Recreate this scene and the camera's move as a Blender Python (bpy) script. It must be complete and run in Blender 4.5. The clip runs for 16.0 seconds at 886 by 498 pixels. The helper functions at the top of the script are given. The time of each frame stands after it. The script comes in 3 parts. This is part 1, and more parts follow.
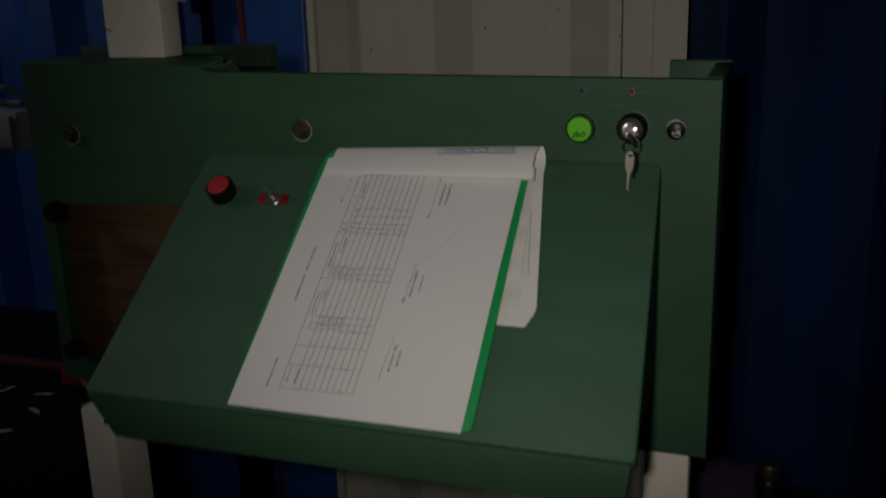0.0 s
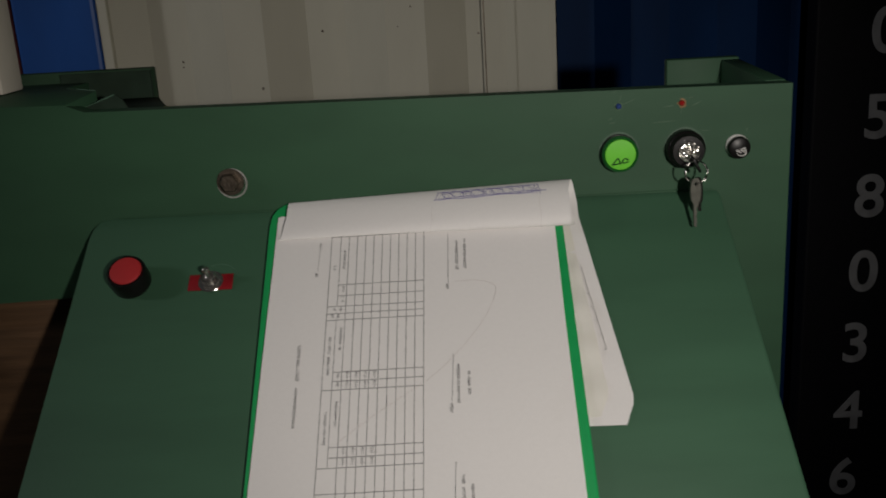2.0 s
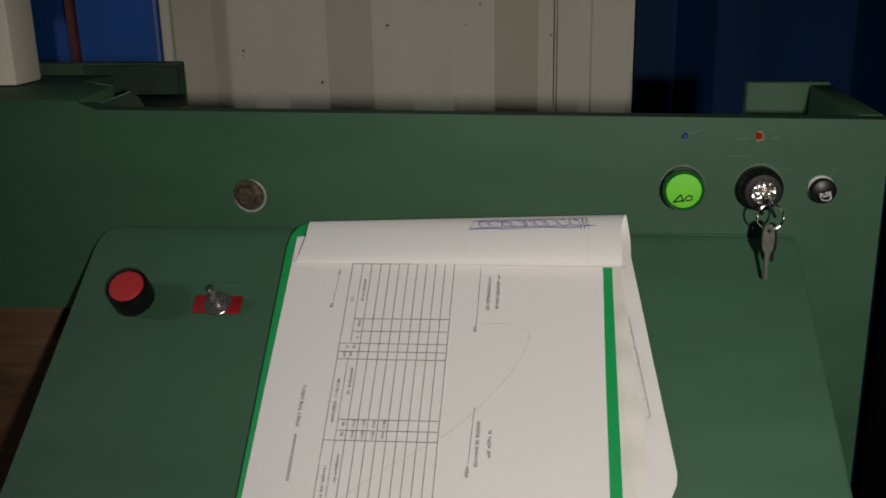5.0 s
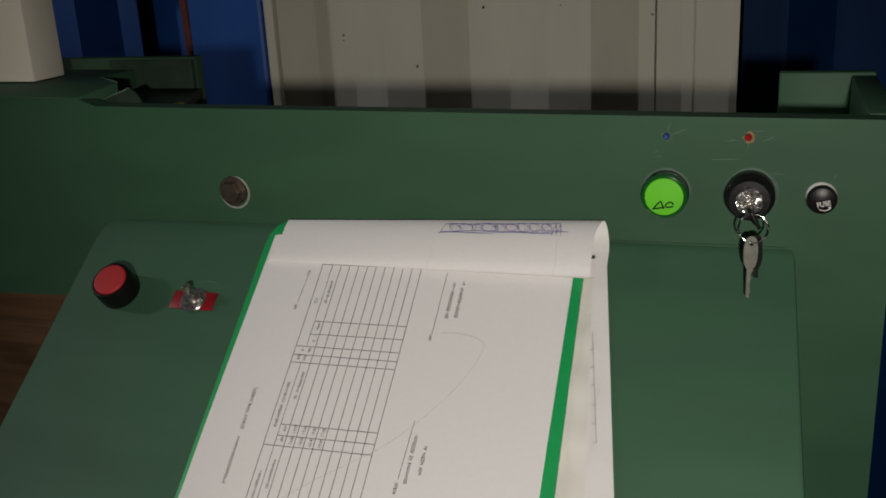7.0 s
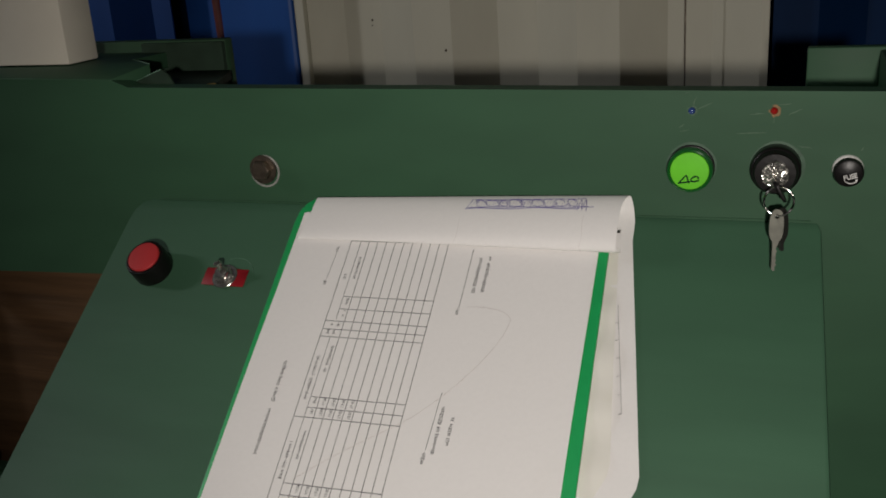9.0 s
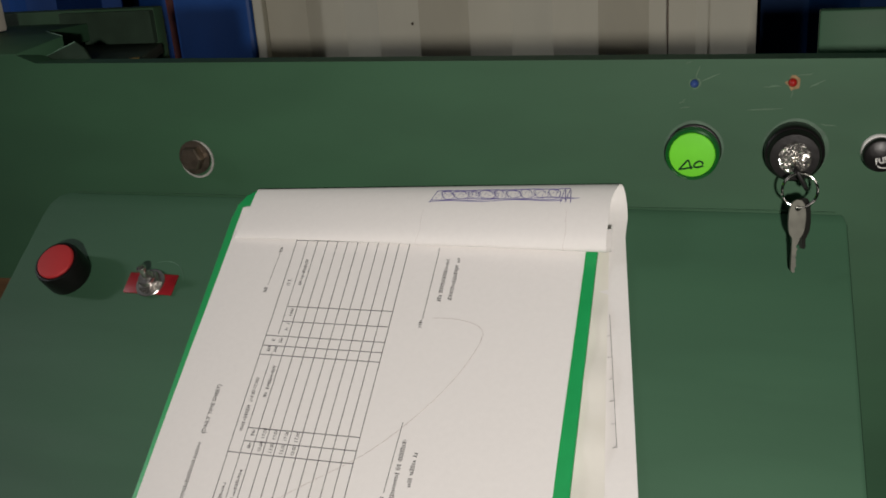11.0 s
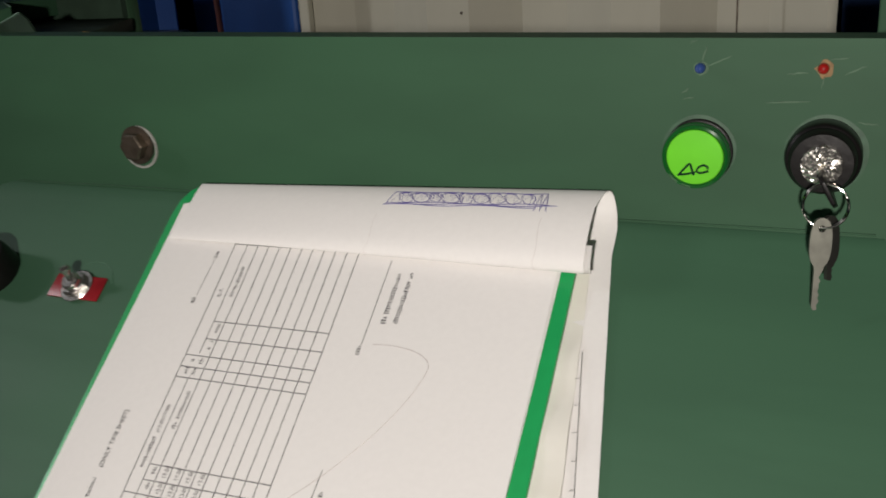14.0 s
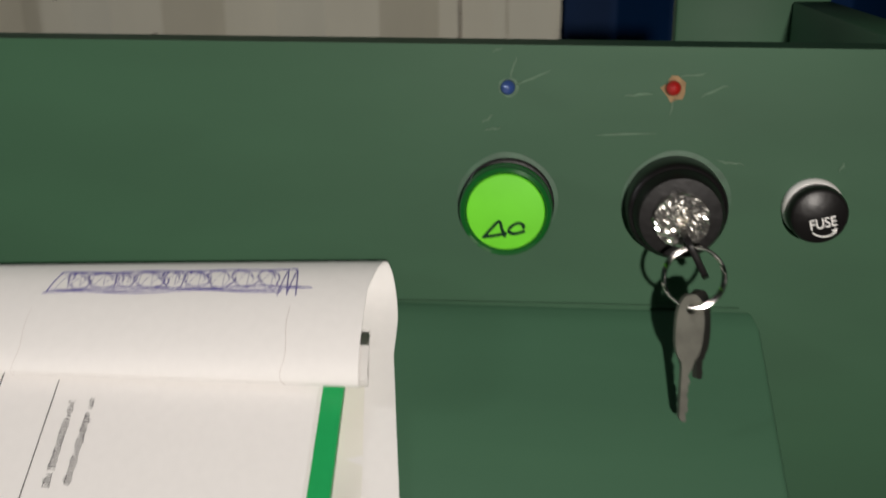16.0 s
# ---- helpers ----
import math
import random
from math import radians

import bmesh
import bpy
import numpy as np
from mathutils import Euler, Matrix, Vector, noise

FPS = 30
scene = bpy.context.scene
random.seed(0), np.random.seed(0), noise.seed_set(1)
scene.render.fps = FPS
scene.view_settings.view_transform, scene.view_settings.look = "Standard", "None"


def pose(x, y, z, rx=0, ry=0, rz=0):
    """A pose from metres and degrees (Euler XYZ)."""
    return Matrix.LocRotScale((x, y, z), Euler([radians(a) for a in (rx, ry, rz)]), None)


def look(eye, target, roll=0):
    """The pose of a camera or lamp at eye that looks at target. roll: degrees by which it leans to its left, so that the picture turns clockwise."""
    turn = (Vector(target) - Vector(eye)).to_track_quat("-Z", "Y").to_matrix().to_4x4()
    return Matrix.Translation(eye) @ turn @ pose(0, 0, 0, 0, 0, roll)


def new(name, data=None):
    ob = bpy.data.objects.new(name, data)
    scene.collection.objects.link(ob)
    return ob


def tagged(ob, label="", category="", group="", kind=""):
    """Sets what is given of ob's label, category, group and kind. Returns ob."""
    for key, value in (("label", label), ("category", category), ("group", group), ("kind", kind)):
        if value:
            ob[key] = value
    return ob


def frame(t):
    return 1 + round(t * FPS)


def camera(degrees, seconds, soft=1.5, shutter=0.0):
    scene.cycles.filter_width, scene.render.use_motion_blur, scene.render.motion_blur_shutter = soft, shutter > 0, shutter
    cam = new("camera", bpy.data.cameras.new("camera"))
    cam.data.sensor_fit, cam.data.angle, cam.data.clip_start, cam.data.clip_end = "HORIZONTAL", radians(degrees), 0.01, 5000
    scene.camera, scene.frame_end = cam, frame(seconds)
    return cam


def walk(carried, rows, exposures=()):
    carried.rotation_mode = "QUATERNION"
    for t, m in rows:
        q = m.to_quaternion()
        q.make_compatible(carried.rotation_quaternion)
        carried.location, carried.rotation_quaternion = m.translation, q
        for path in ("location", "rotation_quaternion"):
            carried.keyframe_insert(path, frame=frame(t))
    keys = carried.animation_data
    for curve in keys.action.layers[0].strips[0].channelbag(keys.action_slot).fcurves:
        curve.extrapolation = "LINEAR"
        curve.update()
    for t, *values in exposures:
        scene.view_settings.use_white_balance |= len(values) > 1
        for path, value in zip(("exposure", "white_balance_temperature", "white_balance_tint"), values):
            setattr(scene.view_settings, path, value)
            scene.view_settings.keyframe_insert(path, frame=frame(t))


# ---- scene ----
cam = camera(49.31, 16.0, soft=1.75, shutter=0.5)
# seconds, eye, target, roll
ROWS = [
    (0, (0.179, -0.905, 1.253), (-0.467, 0.91, 0.719), -1.8),
    (0.5, (0.095, -0.812, 1.248), (-0.45, 1.056, 0.783), -3.0),
    (1, (0.031, -0.714, 1.244), (-0.323, 1.186, 0.728), -3.3),
    (1.5, (-0.054, -0.712, 1.26), (-0.165, 1.193, 0.662), -4.0),
    (2, (-0.101, -0.722, 1.259), (-0.196, 1.194, 0.693), -3.5),
    (2.5, (-0.113, -0.704, 1.268), (-0.248, 1.213, 0.715), -3.1),
    (3, (-0.095, -0.659, 1.268), (-0.32, 1.234, 0.663), -2.1),
    (3.5, (-0.078, -0.643, 1.251), (-0.353, 1.257, 0.688), -1.9),
    (4, (-0.09, -0.661, 1.248), (-0.35, 1.247, 0.707), -1.1),
    (4.2, (-0.093, -0.66, 1.251), (-0.33, 1.251, 0.71), -1.1),
    (6.3, (-0.003, -0.597, 1.269), (-0.438, 1.243, 0.617), -1.1),
    (6.5, (0.012, -0.595, 1.26), (-0.501, 1.227, 0.615), -1.4),
    (7, (0.053, -0.579, 1.269), (-0.561, 1.223, 0.656), -3.1),
    (7.5, (0.064, -0.59, 1.269), (-0.599, 1.196, 0.66), -3.8),
    (8, (0.061, -0.603, 1.271), (-0.626, 1.172, 0.66), -4.7),
    (8.5, (0.054, -0.599, 1.265), (-0.619, 1.175, 0.631), -3.7),
    (9, (0.058, -0.587, 1.263), (-0.615, 1.187, 0.632), -3.9),
    (9.5, (0.064, -0.562, 1.26), (-0.618, 1.208, 0.625), -4.2),
    (10, (0.059, -0.539, 1.253), (-0.603, 1.23, 0.592), -4.4),
    (10.2, (0.045, -0.53, 1.254), (-0.591, 1.239, 0.571), -4.8),
    (12.3, (0.031, -0.467, 1.224), (-0.62, 1.313, 0.585), -2.8),
    (12.5, (0.043, -0.463, 1.224), (-0.657, 1.301, 0.592), -3.5),
    (13, (0.058, -0.453, 1.227), (-0.729, 1.267, 0.576), -4.0),
    (13.5, (0.061, -0.428, 1.222), (-0.742, 1.283, 0.568), -4.0),
    (14, (0.065, -0.4, 1.217), (-0.728, 1.313, 0.554), -3.9),
    (14.5, (0.055, -0.369, 1.207), (-0.597, 1.399, 0.537), -3.0),
    (15, (0.06, -0.331, 1.191), (-0.54, 1.473, 0.571), -0.3),
    (15.5, (0.057, -0.305, 1.191), (-0.459, 1.507, 0.522), -0.4),
    (16, (0.013, -0.279, 1.192), (-0.207, 1.61, 0.571), -0.7),
]
EXPOSURES = [(0.0, -1.15), (0.5, -0.6), (1.0, -0.33), (2.0, -0.24), (4.0, 0.0), (9.0, 0.07), (10.0, 0.26), (12.5, 0.46), (14.0, 0.6), (15.0, 0.66), (15.5, 0.74), (16.0, 0.64)]
walk(cam, [(t, look(e, a, r)) for t, e, a, r in ROWS], EXPOSURES)

# ---- light ----
world = bpy.data.worlds.new("shed_air")
scene.world = world
world.use_nodes = True
world.node_tree.nodes["Background"].inputs[0].default_value = (0.5, 0.6, 0.8, 1)
world.node_tree.nodes["Background"].inputs[1].default_value = 0.05


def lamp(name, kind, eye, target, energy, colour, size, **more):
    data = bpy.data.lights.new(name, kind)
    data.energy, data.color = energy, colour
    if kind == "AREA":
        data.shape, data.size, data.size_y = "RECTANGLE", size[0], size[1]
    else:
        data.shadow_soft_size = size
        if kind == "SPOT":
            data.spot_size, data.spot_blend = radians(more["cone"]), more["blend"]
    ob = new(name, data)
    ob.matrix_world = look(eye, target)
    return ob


# fixed stand-in for the camera's light; the shed's ceiling tube up to the left
lamp("camera_light_stand_in", "SPOT", (0.135, -0.96, 1.293), (-0.085, 0.0, 1.05), 25.0, (1.0, 0.93, 0.865), 0.017, cone=60, blend=1.0)
lamp("ceiling_tube", "AREA", (-2.9, -0.75, 2.25), (-0.2, -0.1, 1.0), 10.5, (0.97, 0.97, 1.0), (0.15, 0.4))


# ---- materials ----
def material(name, colour, rough=0.5, metal=0.0, grain=0.0, grain_scale=60.0, stain=0.0, stain_scale=6.0, stain_colour=None,
             bump=0.0, bump_scale=200.0, stretch=(1, 1, 1), rough_var=0.0, coat=0.0, gloss=0.5, sheer=0.0):
    m = bpy.data.materials.new(name)
    m.use_nodes = True
    nodes, links = m.node_tree.nodes, m.node_tree.links
    bsdf = nodes["Principled BSDF"]
    bsdf.inputs["Base Color"].default_value = (*colour, 1)
    bsdf.inputs["Roughness"].default_value = rough
    bsdf.inputs["Metallic"].default_value = metal
    bsdf.inputs["Coat Weight"].default_value = coat
    bsdf.inputs["Specular IOR Level"].default_value = gloss
    if sheer:
        through_light, blend = nodes.new("ShaderNodeBsdfTranslucent"), nodes.new("ShaderNodeMixShader")
        through_light.inputs[0].default_value, blend.inputs[0].default_value = (*colour, 1), sheer
        links.new(bsdf.outputs[0], blend.inputs[1])
        links.new(through_light.outputs[0], blend.inputs[2])
        links.new(blend.outputs[0], nodes["Material Output"].inputs["Surface"])
    if not (grain or stain or bump or rough_var):
        return m
    where = nodes.new("ShaderNodeTexCoord")
    scaled = nodes.new("ShaderNodeMapping")
    scaled.inputs["Scale"].default_value = stretch
    links.new(where.outputs["Object"], scaled.inputs["Vector"])

    def noise_of(scale, detail):
        n = nodes.new("ShaderNodeTexNoise")
        n.inputs["Scale"].default_value, n.inputs["Detail"].default_value = scale, detail
        links.new(scaled.outputs[0], n.inputs["Vector"])
        return n.outputs[0]

    colour_out = None

    def mixed(fac, low, high, previous, other):
        ramp = nodes.new("ShaderNodeMapRange")
        ramp.inputs[1].default_value, ramp.inputs[2].default_value = low, high
        links.new(fac, ramp.inputs[0])
        mix = nodes.new("ShaderNodeMix")
        mix.data_type = "RGBA"
        links.new(ramp.outputs[0], mix.inputs[0])
        if previous is None:
            mix.inputs[6].default_value = (*colour, 1)
        else:
            links.new(previous, mix.inputs[6])
        mix.inputs[7].default_value = (*other, 1)
        return mix.outputs[2]

    if grain:
        colour_out = mixed(noise_of(grain_scale, 6), 0.3, 0.75, colour_out, tuple(c * (1 - grain) for c in colour))
    if stain:
        other = stain_colour or tuple(c * 0.45 for c in colour)
        colour_out = mixed(noise_of(stain_scale, 4), 0.62 - 0.25 * stain, 0.95 - 0.25 * stain, colour_out, other)
    if colour_out is not None:
        links.new(colour_out, bsdf.inputs["Base Color"])
    if rough_var:
        ramp = nodes.new("ShaderNodeMapRange")
        ramp.inputs[3].default_value, ramp.inputs[4].default_value = max(rough - rough_var, 0.02), min(rough + rough_var, 1)
        links.new(noise_of(stain_scale * 2.3, 5), ramp.inputs[0])
        links.new(ramp.outputs[0], bsdf.inputs["Roughness"])
    if bump:
        b = nodes.new("ShaderNodeBump")
        b.inputs["Strength"].default_value, b.inputs["Distance"].default_value = bump, 0.002
        links.new(noise_of(bump_scale, 4), b.inputs["Height"])
        links.new(b.outputs[0], bsdf.inputs["Normal"])
    return m


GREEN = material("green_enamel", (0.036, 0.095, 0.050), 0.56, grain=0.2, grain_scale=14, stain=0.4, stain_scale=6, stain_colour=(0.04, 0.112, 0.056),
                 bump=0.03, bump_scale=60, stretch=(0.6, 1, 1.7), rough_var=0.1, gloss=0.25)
# panel green lightened in colour, offsetting weaker lamp light on the slope
GREEN_DESK_LIT = material("green_enamel_desk_lit", (0.051, 0.128, 0.073), 0.6, grain=0.2, grain_scale=12, stain=0.4, stain_scale=6, stain_colour=(0.056, 0.143, 0.079),
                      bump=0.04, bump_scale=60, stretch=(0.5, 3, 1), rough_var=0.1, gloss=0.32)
# darker copy of the enamel, with the shade of hidden faces in its colour
GREEN_SHADED = material("green_enamel_shaded", (0.03, 0.07, 0.036), 0.6, gloss=0.2, grain=0.3, grain_scale=30, stain=0.4, stain_scale=12, bump=0.2, bump_scale=120)
CREAM = material("cream_paint", (0.62, 0.6, 0.49), 0.6, gloss=0.25, grain=0.1, grain_scale=14, stain=0.25, stain_scale=5, stain_colour=(0.43, 0.405, 0.32), bump=0.1, bump_scale=60, stretch=(1, 1, 0.3))
POST = material("post_paint", (0.8, 0.75, 0.64), 0.5, grain=0.08, grain_scale=20, stain=0.2, stain_scale=9, stain_colour=(0.6, 0.54, 0.43), bump=0.12, bump_scale=90)
BLUE = material("blue_container_paint", (0.016, 0.10, 0.40), 0.45, grain=0.25, grain_scale=12, stain=0.35, stain_scale=5, bump=0.12, bump_scale=60, stretch=(1, 1, 0.4), rough_var=0.1)
BLUE_DARK = material("dark_blue_paint", (0.006, 0.022, 0.07), 0.5, grain=0.3, grain_scale=12, stain=0.4, stain_scale=5, bump=0.12, bump_scale=60)
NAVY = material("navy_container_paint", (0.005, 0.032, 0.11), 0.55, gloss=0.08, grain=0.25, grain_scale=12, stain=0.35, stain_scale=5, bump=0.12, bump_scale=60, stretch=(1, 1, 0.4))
# white stencil darkened to grey for the weak light on that wall
DIGIT = material("dimmed_white_stencil", (0.34, 0.34, 0.34), 0.6, grain=0.25, grain_scale=30, stain=0.3, stain_scale=20)
BLACK_PAINT = material("black_paint", (0.006, 0.006, 0.008), 0.6, gloss=0.2, grain=0.3, grain_scale=20, bump=0.1, bump_scale=80)
CONCRETE = material("concrete", (0.16, 0.155, 0.145), 0.85, grain=0.35, grain_scale=30, stain=0.4, stain_scale=3, bump=0.4, bump_scale=90)
STEEL_SHEET = material("roof_sheet", (0.3, 0.3, 0.3), 0.5, metal=0.4, grain=0.2, grain_scale=10)
WOOD = material("brown_plywood", (0.125, 0.068, 0.032), 0.5, grain=0.5, grain_scale=22, stain=0.3, stain_scale=6, bump=0.25, bump_scale=60, stretch=(0.5, 1, 6))
BLACK = material("black_plastic", (0.007, 0.0062, 0.0062), 0.36, gloss=0.28, grain=0.3, grain_scale=90, bump=0.05, bump_scale=400)
RED = material("red_plastic", (0.46, 0.025, 0.028), 0.6, grain=0.15, grain_scale=60, bump=0.05, bump_scale=300)
RED_TAPE = material("red_plate", (0.28, 0.012, 0.018), 0.35, grain=0.3, grain_scale=90, stain=0.3, stain_scale=60)
CHROME = material("chrome", (0.70, 0.68, 0.64), 0.16, metal=0.94, grain=0.2, grain_scale=300, bump=0.15, bump_scale=400, rough_var=0.08, stain_scale=80)
CUT_CHROME = material("hammered_chrome", (0.9, 0.87, 0.8), 0.17, metal=0.95)
RING_STEEL = material("polished_ring_steel", (0.5, 0.49, 0.46), 0.09, metal=1.0, grain=0.2, grain_scale=300)
NICKEL = material("worn_key_nickel", (0.19, 0.19, 0.16), 0.42, metal=0.6, grain=0.3, grain_scale=150, stain=0.4, stain_scale=120)
NICKEL_DARK = material("tarnished_key_nickel", (0.09, 0.09, 0.08), 0.4, metal=0.8, grain=0.3, grain_scale=150, bump=0.1, bump_scale=300)
BOLT_STEEL = material("rusty_bolt_steel", (0.16, 0.13, 0.1), 0.42, metal=0.8, grain=0.5, grain_scale=160, bump=0.3, bump_scale=300)
LIME = material("lime_lens", (0.14, 0.62, 0.018), 0.35, grain=0.12, grain_scale=80, coat=0.3)
LIME_RIM = material("deep_green_lens_rim", (0.006, 0.085, 0.014), 0.12, coat=1.0)
INK = material("marker_ink", (0.006, 0.03, 0.015), 0.7, gloss=0.1)
PRINT = material("printer_ink", (0.025, 0.025, 0.028), 0.8)
PENCIL = material("pencil_line", (0.55, 0.49, 0.47), 0.8)
PEN = material("blue_pen_ink", (0.075, 0.06, 0.27), 0.6)
PAPER = material("paper", (0.87, 0.85, 0.83), 0.75, sheer=0.1, grain=0.03, grain_scale=400, stain=0.1, stain_scale=9, stain_colour=(0.78, 0.75, 0.71), bump=0.05, bump_scale=250)
PAPER_SINGLE = material("single_paper", (0.87, 0.85, 0.83), 0.75, sheer=0.42, grain=0.03, grain_scale=400, stain=0.1, stain_scale=9, stain_colour=(0.78, 0.75, 0.71), bump=0.05, bump_scale=250)
PAPER_OLD = material("cream_paper", (0.85, 0.83, 0.76), 0.8, sheer=0.1, grain=0.06, grain_scale=60, stain=0.3, stain_scale=14, stain_colour=(0.76, 0.72, 0.61), bump=0.3, bump_scale=40)
BOARD = material("green_plastic_board", (0.015, 0.36, 0.1), 0.35, grain=0.1, grain_scale=120, bump=0.05, bump_scale=200)
WHITE = material("white_paint", (0.78, 0.77, 0.74), 0.55, grain=0.1, grain_scale=60)
PUTTY = material("bare_filler", (0.3, 0.19, 0.09), 0.8, grain=0.4, grain_scale=300)
SCRATCH = material("scuffed_undercoat", (0.085, 0.158, 0.095), 0.7, grain=0.4, grain_scale=300)
RUB = material("rubbed_paint", (0.085, 0.18, 0.115), 0.6, grain=0.3, grain_scale=200)
RUB_SOFT = material("softly_rubbed_paint", (0.044, 0.109, 0.060), 0.6, grain=0.4, grain_scale=260, stain=0.4, stain_scale=90)
LED_BLUE = material("blue_led_lens", (0.03, 0.06, 0.2), 0.15, coat=0.6)
LED_RED = material("red_led_lens", (0.3, 0.01, 0.008), 0.15, coat=0.6)
BARE = material("bare_grey_undercoat", (0.36, 0.36, 0.33), 0.6, grain=0.5, grain_scale=220, stain=0.4, stain_scale=90)
# dark green that holds the shade inside the lid recess
RECESS_SHADE = material("recess_shade_green", (0.024, 0.045, 0.029), 0.7, gloss=0.2, grain=0.4, grain_scale=60, stain=0.4, stain_scale=25, stain_colour=(0.02, 0.034, 0.02))
YELLOW = material("yellow_paint", (0.5, 0.3, 0.03), 0.6)
RUST = material("rusty_red_pipe", (0.16, 0.03, 0.022), 0.6, grain=0.4, grain_scale=60)
PURPLE = material("purple_cloth", (0.06, 0.02, 0.08), 0.9, grain=0.4, grain_scale=60)
GREY = material("grey_plastic", (0.42, 0.43, 0.46), 0.5, grain=0.15, grain_scale=30)


# ---- helpers for shapes ----
def bevelled(bm, width, segments=2):
    if width:
        edges = [e for e in bm.edges if len(e.link_faces) == 2 and e.calc_face_angle(0) > 0.5]
        bmesh.ops.bevel(bm, geom=edges, offset=width, segments=segments, affect="EDGES", profile=0.5)
    return bm


def box(x0, x1, y0, y1, z0, z1, bevel=0.0015, into=None):
    bm = bmesh.new()
    made = bmesh.ops.create_cube(bm, size=1)
    for v in made["verts"]:
        v.co = Vector((x0 + (v.co.x + 0.5) * (x1 - x0), y0 + (v.co.y + 0.5) * (y1 - y0), z0 + (v.co.z + 0.5) * (z1 - z0)))
    bevelled(bm, bevel)
    return joined(into, bm) if into is not None else bm


def joined(target, bm):
    data = bpy.data.meshes.new("join")
    bm.to_mesh(data)
    bm.free()
    target.from_mesh(data)
    bpy.data.meshes.remove(data)
    return target


def prism(points, axis, a, b, bevel=0.0):
    """A polygon in two axes, drawn out along the third from a to b."""
    bm = bmesh.new()

    def at(p, c):
        return {"x": (c, p[0], p[1]), "y": (p[0], c, p[1]), "z": (p[0], p[1], c)}[axis]
    low = [bm.verts.new(at(p, a)) for p in points]
    high = [bm.verts.new(at(p, b)) for p in points]
    bm.faces.new(low)
    bm.faces.new(high[::-1])
    for i in range(len(points)):
        j = (i + 1) % len(points)
        bm.faces.new((low[j], low[i], high[i], high[j]))
    bmesh.ops.recalc_face_normals(bm, faces=bm.faces)
    return bevelled(bm, bevel)


def lathe(profile, segments=40, direction=(0, 0, 1), at=(0, 0, 0)):
    """A turned shape: (radius, height) pairs round an axis that points in a direction from a place."""
    bm = bmesh.new()
    rings = []
    for r, h in profile:
        if r < 1e-6:
            rings.append([bm.verts.new((0, 0, h))])
        else:
            rings.append([bm.verts.new((r * math.cos(2 * math.pi * k / segments), r * math.sin(2 * math.pi * k / segments), h)) for k in range(segments)])
    for a, b in zip(rings, rings[1:]):
        for k in range(segments):
            j = (k + 1) % segments
            if len(a) == 1 and len(b) == 1:
                continue
            if len(a) == 1:
                bm.faces.new((a[0], b[k], b[j]))
            elif len(b) == 1:
                bm.faces.new((a[k], a[j], b[0]))
            else:
                bm.faces.new((a[k], a[j], b[j], b[k]))
    bmesh.ops.recalc_face_normals(bm, faces=bm.faces)
    turn = Vector(direction).to_track_quat("Z", "Y").to_matrix().to_4x4()
    bmesh.ops.transform(bm, matrix=Matrix.Translation(at) @ turn, verts=bm.verts)
    return bm


def tube(points, radius, segments=10, closed=False):
    """A round bar along a line of points."""
    bm = bmesh.new()
    pts = [Vector(p) for p in points]
    rings = []
    for i, p in enumerate(pts):
        before = pts[i - 1] if i or closed else p
        after = pts[(i + 1) % len(pts)] if i < len(pts) - 1 or closed else p
        q = (after - before).normalized().to_track_quat("Z", "Y")
        rings.append([bm.verts.new(p + q @ Vector((radius * math.cos(2 * math.pi * k / segments), radius * math.sin(2 * math.pi * k / segments), 0))) for k in range(segments)])
    pairs = list(zip(rings, rings[1:])) + ([(rings[-1], rings[0])] if closed else [])
    for a, b in pairs:
        shift = min(range(segments), key=lambda s: (a[0].co - b[s].co).length)
        for k in range(segments):
            j = (k + 1) % segments
            bm.faces.new((a[k], a[j], b[(j + shift) % segments], b[(k + shift) % segments]))
    if not closed:
        bm.faces.new(rings[0][::-1])
        bm.faces.new(rings[-1])
    bmesh.ops.recalc_face_normals(bm, faces=bm.faces)
    return bm


def smooth_line(points, per=4):
    out = []
    for i in range(len(points) - 1):
        p = [Vector(points[max(0, min(len(points) - 1, i + k))]) for k in (-1, 0, 1, 2)]
        for s in range(per):
            t = s / per
            out.append(0.5 * ((2 * p[1]) + (p[2] - p[0]) * t + (2 * p[0] - 5 * p[1] + 4 * p[2] - p[3]) * t * t + (3 * p[1] - p[0] - 3 * p[2] + p[3]) * t ** 3))
    return out + [Vector(points[-1])]


def part(name, bm, mat, parent=None, label="", smooth=True):
    data = bpy.data.meshes.new(name)
    bm.to_mesh(data)
    bm.free()
    data.materials.append(mat)
    if smooth:
        for p in data.polygons:
            p.use_smooth = True
        data.set_sharp_from_angle(angle=radians(35))
    ob = new(name, data)
    if parent is not None:
        ob.parent = parent
    return tagged(ob, label)


def thing(name, label, category, group="", kind=""):
    return tagged(new(name), label, category, group, kind)


def lettering(name, words, mat, parent, size, m, label="", bold=0.0, thick=0.0001, spacing=1.0):
    data = bpy.data.curves.new(name, "FONT")
    data.body, data.size, data.extrude, data.offset = words, size, thick, bold
    data.align_x, data.align_y, data.space_character = "CENTER", "CENTER", spacing
    data.materials.append(mat)
    ob = new(name, data)
    ob.parent = parent
    ob.matrix_basis = m
    return tagged(ob, label)


# ---- the shed: floor, walls, roof ----
WALL_Y, DEPTH = 0.82, 0.036


